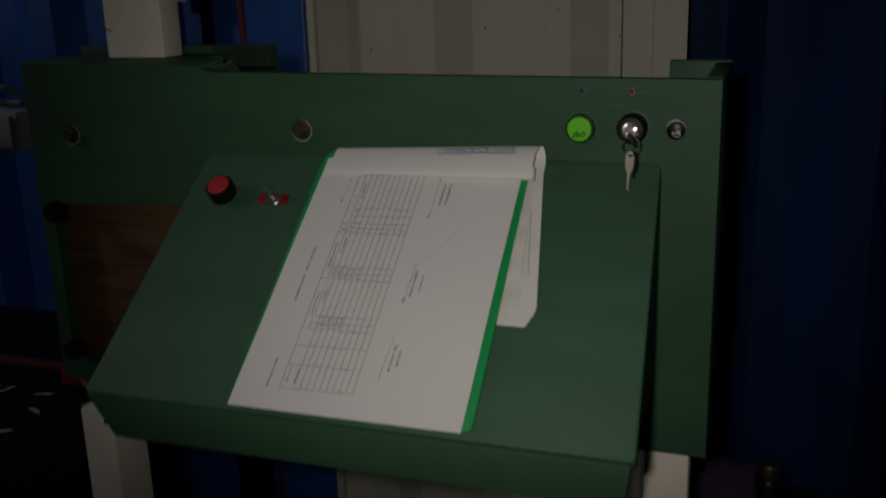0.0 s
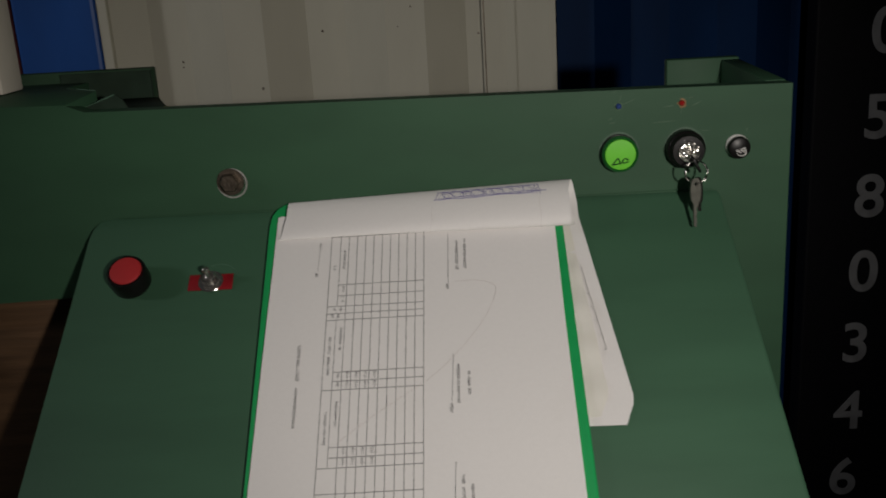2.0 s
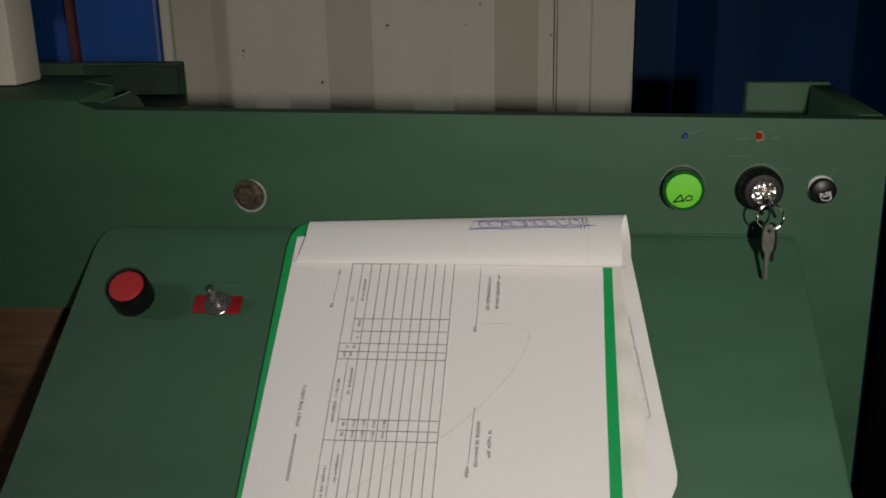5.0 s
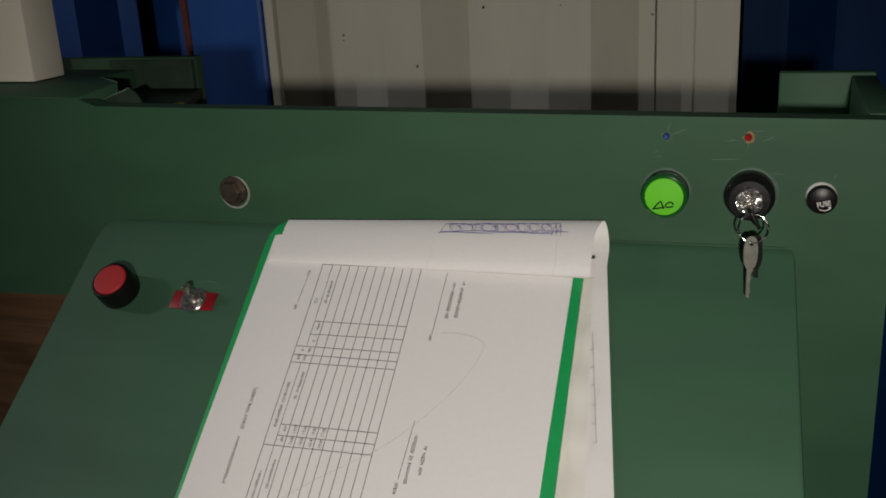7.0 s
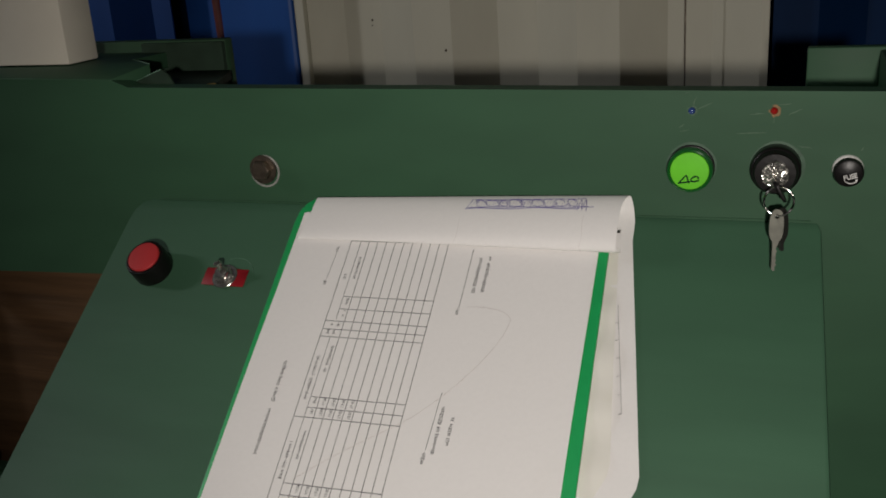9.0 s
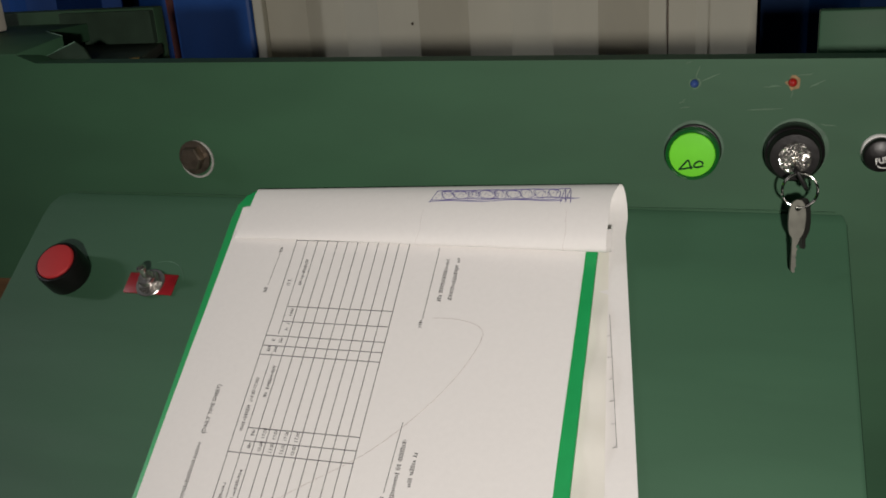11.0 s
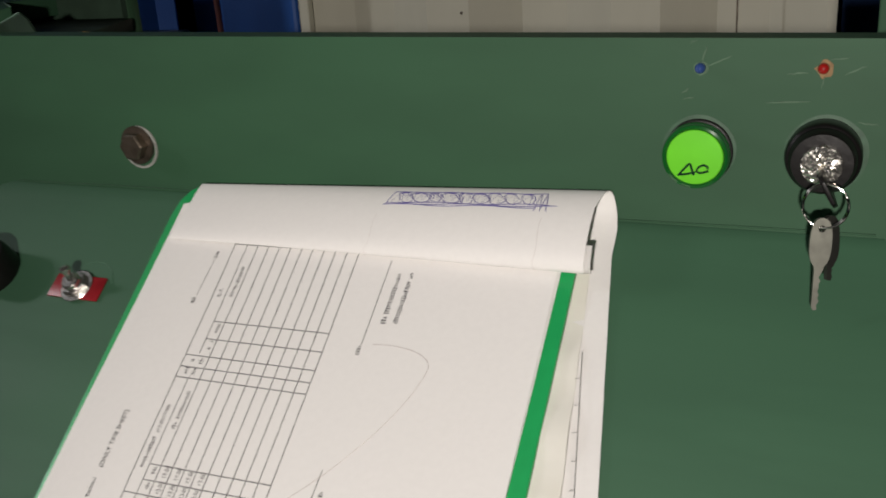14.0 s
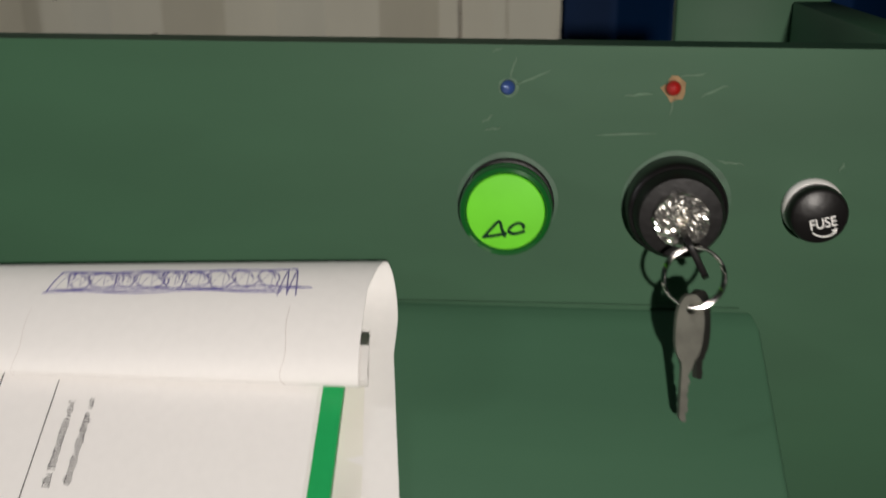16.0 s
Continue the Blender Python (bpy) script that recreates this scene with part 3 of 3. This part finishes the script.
NX, ND = 24, 30
for k, drop in enumerate((0.0, 0.0007, 0.0013)):
    lines = []
    for i in range(ND + 1):
        d = 0.013 + (END - 0.013) * i / ND
        right_x = R + 0.0062 * d / END
        lines.append([on(L + k * 0.0006 + (right_x - L) * j / NX - 0.0015 * (d / END) * (j / NX) * k, d - 0.0008 * k, sheet_n(L + (R - L) * j / NX, d) - drop) for j in range(NX + 1)])
    page = part("sheet", sheet(lines, 0.0002), PAPER, clipboard, "white printed time sheet" if k == 0 else "")
    if k == 0:
        top_sheet = page


def ruled(parent, name, strokes, mat, width=0.00035, lift=0.00012, label=""):
    """Thin raised strokes that follow the sheet; each is ((x, d), (x, d), width)."""
    bm = bmesh.new()
    for (xa, da), (xb, db), w in strokes:
        steps = max(2, int(math.hypot(xb - xa, db - da) / 0.01))
        ux, ud = xb - xa, db - da
        size = math.hypot(ux, ud) or 1
        px, pd = -ud / size * w / 2, ux / size * w / 2
        last = None
        for i in range(steps + 1):
            x, d = xa + ux * i / steps, da + ud * i / steps
            n = sheet_n(x, d) + lift
            pair = (bm.verts.new(on(x + px, d + pd, n)), bm.verts.new(on(x - px, d - pd, n)))
            if last:
                bm.faces.new((last[0], last[1], pair[1], pair[0]))
            last = pair
    bmesh.ops.recalc_face_normals(bm, faces=bm.faces)
    bmesh.ops.solidify(bm, geom=bm.faces[:], thickness=0.00006)
    return part(name, bm, mat, parent, label, smooth=False)


# the table: lines along the sheet, and cross lines
cols = [-0.2173, -0.2103] + [-0.2103 + 0.00616 * k for k in range(1, 11)]
strokes = [((x, 0.028), (x, 0.2735), 0.00036) for k, x in enumerate(cols) if k != 1]
strokes += [((cols[1], a), (cols[1], b), 0.0003) for a, b in ((0.033, 0.0934), (0.1047, 0.159), (0.159, 0.2135))]
for d, first in ((0.033, 0), (0.0752, 1), (0.0844, 1), (0.0934, 0), (0.0993, 0), (0.1047, 0), (0.1455, 1), (0.1525, 1), (0.159, 0), (0.1995, 1), (0.2065, 1), (0.2135, 0), (0.2305, 0), (0.2505, 0), (0.2735, 0)):
    strokes.append(((cols[first], d + 0.0014), (cols[-1], d), 0.00036))
ruled(top_sheet, "table_grid", strokes, PRINT, label="thin black printed table")
# signature lines
ruled(top_sheet, "rule", [((-0.1309, 0.0355), (-0.1313, 0.0785), 0.0003)], PRINT)
ruled(top_sheet, "rule", [((-0.1285, 0.1355), (-0.1298, 0.171), 0.0003)], PRINT)
ruled(top_sheet, "rule", [((-0.128, 0.213), (-0.1295, 0.25), 0.0003)], PRINT)
ruled(top_sheet, "rule", [((-0.2253, 0.044), (-0.2263, 0.064), 0.0002)], PRINT)


def words(name, x, a, b, height, seed, mat=PRINT, gap=0.25):
    """Unreadable print as short bars along the sheet between two places down the slope."""
    rnd = random.Random(seed)
    strokes, d = [], b
    while d > a + 0.0004:
        w = min(rnd.uniform(0.0005, 0.0013), d - a)
        h = 0.85 * height * rnd.uniform(0.55, 1.05)
        if rnd.random() > gap * 0.4:
            strokes.append(((x + rnd.uniform(-0.15, 0.15) * height - h / 2, d - w / 2), (x + h / 2, d - w / 2), w * 0.46))
            if rnd.random() < 0.6:
                o = rnd.choice((-0.4, 0.4)) * h
                strokes.append(((x + o, d), (x + o, d - w), 0.0003))
        d -= w * 1.12
    return ruled(top_sheet, name, strokes, mat)


words("column_print", -0.2137, 0.1345, 0.149, 0.0021, 31)
words("title_print", -0.2345, 0.1575, 0.1865, 0.0024, 1)
words("date_print", -0.2268, 0.0655, 0.0702, 0.0024, 2)
words("sign_print", -0.1318, 0.0788, 0.0835, 0.0026, 3)
words("sign_print", -0.1302, 0.1715, 0.1795, 0.0026, 4)
words("sign_print", -0.1298, 0.2505, 0.2555, 0.0026, 5)
for x, a, b, seed in ((-0.1247, 0.042, 0.0675, 6), (-0.1188, 0.0405, 0.0665, 7), (-0.1253, 0.144, 0.173, 8), (-0.1182, 0.1495, 0.167, 9), (-0.1235, 0.222, 0.249, 10), (-0.1178, 0.228, 0.243, 11)):
    words("name_print", x, a, b, 0.0026, seed)
for x, a, b, seed in ((-0.207, 0.046, 0.063, 12), (-0.2065, 0.112, 0.13, 13), (-0.2068, 0.168, 0.186, 14), (-0.2066, 0.0775, 0.0825, 15), (-0.2066, 0.0865, 0.091, 16), (-0.212, 0.0965, 0.098, 17), (-0.2075, 0.0945, 0.0985, 17),
                      (-0.209, 0.1005, 0.104, 18), (-0.213, 0.1005, 0.104, 19), (-0.2066, 0.1475, 0.151, 20), (-0.2066, 0.1545, 0.1575, 21), (-0.2135, 0.176, 0.199, 23), (-0.2295, 0.247, 0.275, 24), (-0.205, 0.255, 0.27, 25), (-0.213, 0.255, 0.27, 26)):
    words("column_print", x, a, b, 0.0021, seed)


def printed(words_, x, d, size, label=""):
    return lettering("print", words_, PRINT, top_sheet, size, DESK @ pose(x, -d, 0, 0, 0, 90) @ Matrix.Translation((0, 0, sheet_n(x, d) + 0.0001)), label, thick=0.00005)


printed("(DAILY TIME SHEET)", -0.2345, 0.139, 0.0031, "printed words DAILY TIME SHEET")
printed("(13.00-17.00)", -0.2137, 0.1262, 0.0025)
printed("O.T.", -0.2137, 0.0615, 0.0025)
printed("/256", -0.2253, 0.0415, 0.0025)
for row in range(4):
    x = (cols[2 + row] + cols[3 + row]) / 2 + 0.0008
    for word, ds in (("13.00", (0.156, 0.2102)), ("17.00", (0.149, 0.203))):
        for d in ds:
            printed(word, x, d, 0.0026)

# faint pencil mark that swings across the sheet
mark = [(-0.126, 0.0775), (-0.116, 0.077), (-0.105, 0.0785), (-0.0985, 0.082), (-0.0975, 0.087), (-0.1015, 0.099), (-0.109, 0.113), (-0.119, 0.127), (-0.131, 0.141), (-0.146, 0.155), (-0.165, 0.168), (-0.185, 0.182), (-0.205, 0.198)]
part("pencil_mark", tube([on(p.x, p.y, sheet_n(p.x, p.y) + 0.00005) for p in smooth_line(mark, 3)], 0.00014, 4), PENCIL, top_sheet, "faint pencil line")

# pages flipped over the top: they curl over the edge and go back under the board
curl = [(0.0275, 0.0087), (0.0312, 0.0092), (0.0338, 0.0118), (0.0340, 0.0158), (0.0302, 0.0204), (0.0225, 0.0232), (0.0125, 0.0240), (0.0035, 0.0224), (-0.0027, 0.0192), (-0.0058, 0.0148), (-0.0045, 0.0092), (0.0, 0.0045), (0.008, 0.0022), (0.02, 0.0016)]


fine = smooth_line([(d, n if n < 0.0085 else 0.0085 + 0.72 * (n - 0.0085)) for d, n in curl])
CURL_LEFT = -0.2585


def curl_right(s):
    """The right end of the curl: the lip is cut back, so that the inner page shows beside it."""
    return -0.0398 + 0.0070 * min(1, max(0, (s - 0.5) / 0.42)) ** 0.9


def curl_place(u, s, lift=0.0):
    """A place on the curl: u across it from left to right, s from its lip over the crest to its back. It is lower towards its left end."""
    i = s * (len(fine) - 1)
    k = min(int(i), len(fine) - 2)
    p, q = fine[k].lerp(fine[k + 1], i - k), (fine[k + 1] - fine[k]).normalized()
    squash = 1 - 0.70 * max(0.0, 1 - u) ** 1.3
    n = 0.0085 + (p.y - 0.0085) * squash if p.y > 0.0085 else p.y
    left = CURL_LEFT + 0.006 * min(1, max(0, (s - 0.12) / 0.35))
    d = p.x + 0.0015 * (1 - u) * min(1, max(0, s * 3)) + 0.0022 * u * max(0, 1 - 2 * s)
    d += 0.0055 * max(0, 1 - u) * min(1, max(0, (s - 0.3) / 0.3))
    return on(left + (curl_right(s) - left) * u, d + q.y * lift, n - q.x * lift)


def flat_page(left, right_top, right_low, start, length, n, ripple, seed):
    lines = []
    for i in range(25):
        t = i / 24
        d = start + (length - start) * t
        right_x = right_top + (right_low - right_top) * min(1, t * 1.12)
        cut = 0.007 * max(0, (t - 0.9) / 0.1)
        row = []
        for k in range(31):
            u = k / 30
            wave = ripple * max(0.0, u - 0.82) * 5.5 * (math.sin(9 * t + seed) * 0.5 + 0.5 + 0.4 * math.sin(31 * t + 9 * u + seed)) * min(1, t * 5)
            row.append(on(left + (right_x - cut - left) * u, d, n + wave))
        lines.append(row)
    return lines


curled = [[curl_place(k / 30, i / (len(fine) - 1)) for k in range(31)] for i in range(len(fine))]
pages = part("flipped_page", sheet(curled + flat_page(CURL_LEFT + 0.006, -0.0328, -0.0102, 0.02, 0.19, 0.0014, 0.0005, 1)[1:], 0.0002), PAPER, clipboard, "white page curled over the top edge")
part("flipped_page", sheet(flat_page(-0.2590, -0.0405, -0.0265, 0.027, 0.184, 0.0024, 0.0022, 3), 0.0002), PAPER_OLD, clipboard, "crumpled cream page under the board")
inner = [[curl_place(u, s_, -0.0003) for u in (0.95, 0.985, 1.0, 1.009, 1.0125 - 0.003 * max(0, 0.20 - s_) / 0.12)] for s_ in (0.08, 0.10, 0.13, 0.16, 0.2, 0.24, 0.28, 0.32, 0.36)]
part("page_end", sheet(inner, 0.0002), PAPER_SINGLE, pages, "inner end of the curled page")


def curl_at(x, s_, lift=0.00005):
    """A place on the curl by its distance along the panel."""
    start = CURL_LEFT + 0.006
    return curl_place((x - start) / (curl_right(s_) - start), s_, lift)


# ball-pen scribble in a box on the back of the curl
def scribble(points, radius=0.00028):
    """A pen line on the curl through places (x, s)."""
    dense = []
    for (xa, sa), (xb, sb) in zip(points, points[1:]):
        dense += [(xa + (xb - xa) * k / 5, sa + (sb - sa) * k / 5) for k in range(5)]
    return tube([curl_at(x, s_) for x, s_ in dense + points[-1:]], radius, 4)


S0, S1, PEN_L, PEN_R = 0.502, 0.580, -0.1375, -0.0625
rnd = random.Random(21)
for k in range(9):
    mid, wide, tall = PEN_L + 0.006 + 0.0075 * k, rnd.uniform(0.0028, 0.0046), rnd.uniform(0.38, 0.5)
    turns = [2 * math.pi * i / 18 for i in range(int(18 * rnd.uniform(1.0, 1.9)))]
    loop = [(mid + wide * math.cos(a) + 0.0007 * a * rnd.uniform(0.2, 0.5) - 0.0012 * math.sin(a), (S0 + S1) / 2 + (S1 - S0) * tall * math.sin(a)) for a in turns]
    part("pen_scribble", scribble(loop, 0.00019), PEN, pages, "blue ball-pen loops in a drawn box" if k == 0 else "")
hatch = [(PEN_L + 0.0005 + 0.068 * k / 36 + 0.0012 * (k % 2), S0 + (S1 - S0) * (0.1 + 0.8 * (k % 2)) + 0.012 * math.sin(k * 1.7)) for k in range(37)]
part("pen_scribble", scribble(hatch, 0.00006), PEN, pages)
for k, reach in enumerate((0.0, 0.0075, 0.003)):
    part("pen_line", scribble([(PEN_L - 0.003 + 0.0015 * k + (PEN_R - PEN_L + reach) * i / 20, S0 - 0.008 + 0.006 * k + 0.004 * math.sin(i * 0.6 + 2 * k)) for i in range(21)], 0.0002), PEN, pages)
part("pen_line", scribble([(PEN_L + (PEN_R - PEN_L) * i / 20, S1 + 0.003 * math.sin(i)) for i in range(21)], 0.0002), PEN, pages)
part("pen_line", scribble([(PEN_L - 0.002 + 0.0026 * i / 4, S0 - 0.006 + (S1 - S0 + 0.006) * i / 4) for i in range(5)], 0.0002), PEN, pages)
part("pen_line", scribble([(PEN_R - 0.004 + 0.0014 * i, S0 - 0.022 + (S1 - S0 + 0.022) * (i % 2)) for i in range(5)], 0.0002), PEN, pages)
for x0 in (-0.0615, -0.1415):
    part("fold_line", scribble([(x0 + 0.0006 * math.sin(k), 0.12 + 0.33 * k / 12) for k in range(13)], 0.00006 if x0 > -0.1 else 0.00004), PENCIL, pages)
# table edge printed on the page that lies under the board
low = [(-0.0459 + 0.0111 * k / 12, 0.067 + 0.068 * k / 12) for k in range(13)]
bm = tube([on(x + 0.0105, d, 0.0034) for x, d in low], 0.0001, 5)
for k in range(2, 13, 2):
    x, d = low[k]
    joined(bm, tube([on(x + 0.0105, d, 0.0034), on(x + 0.0085, d + 0.0006, 0.0034)], 0.00009, 5))
part("table_edge", bm, PRINT, pages)

# ---- the keys ----
keys = thing("key_bunch", "worn nickel keys on a split ring hanging from the switch", "keys")


def key_shape(bow_w, bow_h, blade, blade_w):
    """A flat key that hangs from the hole in its bow, which lies at the origin."""
    centre = -0.28 * bow_h
    outline = []
    for k in range(25):
        a = radians(-68 + 316 * k / 24)
        c, s_ = math.cos(a), math.sin(a)
        outline.append((bow_w / 2 * math.copysign(abs(c) ** 0.75, c), centre + bow_h / 2 * math.copysign(abs(s_) ** 0.85, s_)))
    foot = centre - bow_h / 2
    outline += [(-blade_w * 0.6, foot - 0.06 * blade), (-blade_w * 0.55, foot - 0.92 * blade), (-blade_w * 0.2, foot - blade), (blade_w * 0.25, foot - 0.97 * blade)]
    for k in range(5):
        u = 0.86 - 0.16 * k
        outline += [(blade_w * (0.10 + 0.1 * (k % 2)), foot - u * blade), (blade_w * (0.42 - 0.07 * (k % 3)), foot - (u - 0.07) * blade)]
    outline.append((blade_w * 0.6, foot - 0.06 * blade))
    bm = bmesh.new()
    for loop in (outline, [(0.0013 * math.cos(2 * math.pi * k / 14), 0.0013 * math.sin(2 * math.pi * k / 14)) for k in range(14)]):
        ring_ = [bm.verts.new((x, -0.0009, z)) for x, z in loop]
        for p, q in zip(ring_, ring_[1:] + ring_[:1]):
            bm.edges.new((p, q))
    bmesh.ops.triangle_fill(bm, use_beauty=True, edges=bm.edges[:])
    grown = bmesh.ops.extrude_face_region(bm, geom=bm.faces[:])
    for v in (g for g in grown["geom"] if isinstance(g, bmesh.types.BMVert)):
        v.co.y = 0.0009
    bmesh.ops.recalc_face_normals(bm, faces=bm.faces)
    return bm


RING = Vector((0.0515, -0.0290, 1.1036))
ring = [RING + Vector((0.0080 * math.cos(a), 0.0015 * math.sin(a), 0.0080 * math.sin(a))) for a in [2 * math.pi * k / 40 for k in range(40)]]
split = part("split_ring", tube(ring, 0.00055, 10, True), RING_STEEL, keys, "thin chrome split ring")
joined_ring = [RING + Vector((0.0080 * math.cos(a) + 0.0003, 0.0015 * math.sin(a) - 0.001, 0.0080 * math.sin(a))) for a in [2 * math.pi * k / 40 for k in range(40)]]
part("second_turn", tube(joined_ring, 0.00045, 10, True), RING_STEEL, split)
for dx, dy, tilt, turn, blade, mat in ((-0.0006, -0.0022, 3, 14, 0.0168, NICKEL), (0.0020, 0.0012, 3, 40, 0.0060, NICKEL_DARK)):
    k = key_shape(0.0080, 0.0190, blade, 0.0026)
    bmesh.ops.transform(k, matrix=Matrix.Translation((RING.x + dx, RING.y + dy, RING.z - 0.0084)) @ pose(0, 0, 0, -8, tilt, turn), verts=k.verts)
    part("key", k, mat, keys, "worn nickel key with cut blade", smooth=False)
held = prism([(0.0, 0.004), (-0.009, 0.004), (-0.0105, 0.0015), (-0.0105, -0.0075), (-0.008, -0.0095), (0.0, -0.003)], "x", -0.0009, 0.0009, 0.0003)
bmesh.ops.transform(held, matrix=pose(0.0508, -0.0196, 1.1110, 0, -28, 0), verts=held.verts)
part("key_in_lock", held, BLACK, keys, "dark key bow standing in the switch")

# ---- behind and beside the console ----
for k, (digit, x, z) in enumerate((("0", 0.5280, 1.1180), ("5", 0.5240, 0.9840), ("8", 0.5180, 0.8550), ("0", 0.5160, 0.7270), ("3", 0.5110, 0.6000), ("4", 0.5070, 0.4740), ("6", 0.5040, 0.3460))):
    plate = lettering("painted_digit", digit, DIGIT, None, 0.099, pose(x, 0.8212, z, 90, 0, 0), bold=0.0015, thick=0.0006)
    tagged(plate, "white stencilled digit on the black container wall", "digit", "container number")

structure("wall_recess", box(-0.998, -0.828, 0.96, 0.98, 0.0, 2.7, 0.003), BLUE, "dark blue recess between two containers", "wall")
notice = thing("notice_plate", "small white plate on the blue container wall", "sign")
part("plate", box(-1.062, -0.999, 0.872, 0.8795, 1.228, 1.308, 0.001), WHITE, notice)
pipe = thing("pipe", "thin rusty red pipe standing in the recess", "pipe")
part("tube", tube([(-0.838, 0.83, 0.0), (-0.838, 0.83, 0.8), (-0.846, 0.83, 1.25), (-0.87, 0.83, 1.5), (-0.88, 0.83, 2.69)], 0.011, 14), RUST, pipe)
crate = thing("junction_box", "pale grey plastic junction box on the blue wall", "junction box")
part("case", box(-1.25, -0.950, 0.30, 0.36, 1.014, 1.077, 0.004), GREY, crate)
part("cover", box(-1.24, -0.960, 0.294, 0.2995, 1.020, 1.071, 0.002), GREY, crate)
structure("bracket", box(-1.2, -0.97, 0.361, 0.91, 1.018, 1.058, 0.003), BLUE_DARK, "dark steel bracket behind the junction box", "bracket")
hose = thing("hose", "pale looped cable lying on the junction box", "cable")
part("cable", tube([(-0.95 - 0.05 * math.sin(a) * 0.7 - 0.05, 0.33 + 0.02 * math.cos(a), 1.0835 + 0.016 * (1 - math.cos(a)) ** 1.0) for a in [2 * math.pi * k / 30 for k in range(30)]], 0.0045, 10, True), GREY, hose)
bench = thing("bench", "low black steel bench with white paint scuffs", "bench")
bench_top = part("top", box(-2.2, -0.80, 0.18, 0.75, 0.53, 0.565, 0.005), BLACK_PAINT, bench)
part("rail", box(-2.2, -0.8, 0.17, 0.1795, 0.46, 0.56, 0.003), BLACK_PAINT, bench)
for x in (-2.15, -0.86):
    for y in (0.22, 0.68):
        part("leg", box(x, x + 0.05, y, y + 0.05, 0.0, 0.5295, 0.003), BLACK_PAINT, bench)
part("edge_bar", box(-2.2, -0.8, 0.45, 0.47, 0.5655, 0.578, 0.002), RUST, bench, "reddish brown bar along the top")
for k in range(16):
    x, y = random.uniform(-1.35, -0.88), random.uniform(0.2, 0.44)
    bm = prism([(0.0, 0.0), (0.016, 0.004), (0.03, 0.0015), (0.045, 0.006), (0.03, 0.009), (0.012, 0.008)], "z", 0.5652, 0.5657)
    size = random.uniform(0.3, 1.1)
    bmesh.ops.transform(bm, matrix=Matrix.Translation((x, y, 0)) @ Matrix.Rotation(random.uniform(-0.5, 1.4), 4, "Z") @ Matrix.Diagonal((size, size, 1, 1)), verts=bm.verts)
    part("paint_scuff", bm, WHITE, bench_top, "white paint fleck")
clamp = thing("clamp", "red painted steel clamp on the black bench", "clamp")
part("body", prism([(-1.03, 0.567), (-1.03, 0.595), (-1.01, 0.607), (-0.99, 0.598), (-0.97, 0.58), (-0.94, 0.575), (-0.94, 0.567)], "y", 0.40, 0.44, 0.002), RED_TAPE, clamp)
part("screw", tube([(-0.985, 0.395, 0.59), (-0.915, 0.36, 0.572)], 0.007, 12), RED_TAPE, clamp)

bag = thing("cloth_bundle", "dark purple cloth bundle on a crate", "cloth")
bm = bmesh.new()
bmesh.ops.create_icosphere(bm, subdivisions=4, radius=0.06)
for v in bm.verts:
    v.co += v.normal * 0.018 * noise.noise(v.co * 28)
    v.co = Vector((v.co.x * 0.85 + 0.148, v.co.y + 0.32, max(v.co.z * 0.75, -0.03) + 0.575))
part("cloth", bm, PURPLE, bag)
crate2 = thing("crate", "black steel crate beside the console leg", "crate")
part("case", box(0.115, 0.25, 0.24, 0.42, 0.0, 0.544, 0.004), BLACK_PAINT, crate2)
part("rim", box(0.111, 0.254, 0.236, 0.424, 0.505, 0.5435, 0.004), BLACK_PAINT, crate2)
can = thing("spray_can", "dark can with a pale grey metal cap on the crate", "can")
part("body", lathe([(0, 0.545), (0.02, 0.545), (0.021, 0.548), (0.021, 0.61), (0.017, 0.618), (0, 0.618)], 32, at=(0.192, 0.3, 0)), BLACK, can)
part("cap", lathe([(0, 0.618), (0.0135, 0.618), (0.014, 0.621), (0.0135, 0.634), (0.012, 0.637), (0, 0.6375)], 32, at=(0.192, 0.3, 0)), BOLT_STEEL, can, "pale grey metal cap")

# bead added along the joint of desk and panel to draw its highlight
bead = [(x, -0.0009, 1.0836 + 0.0003 * math.sin(37 * x)) for x in [-0.39 + 0.46 * k / 40 for k in range(41)]]
part("highlight_bead", tube(bead, 0.0004, 6), GREEN, desk)

# small marks on the post and lid
post_mark = prism([(-0.552, 1.2135), (-0.5485, 1.2125), (-0.544, 1.2095), (-0.5438, 1.2088), (-0.549, 1.2108), (-0.552, 1.212)], "y", 0.0294, 0.0302)
part("scratch", post_mark, BLACK_PAINT, bpy.data.objects["post"], "short dark scratch")
part("worn_edge", tube([(-0.409, 0.0192, 1.1682), (-0.396, 0.0192, 1.1729), (-0.385, 0.0192, 1.1768)], 0.0006, 6), RUB, console)
part("worn_edge", tube([(-0.404, 0.0315, 1.1794), (-0.42, 0.044, 1.1795), (-0.438, 0.0585, 1.1794)], 0.0005, 6), RUB, console)
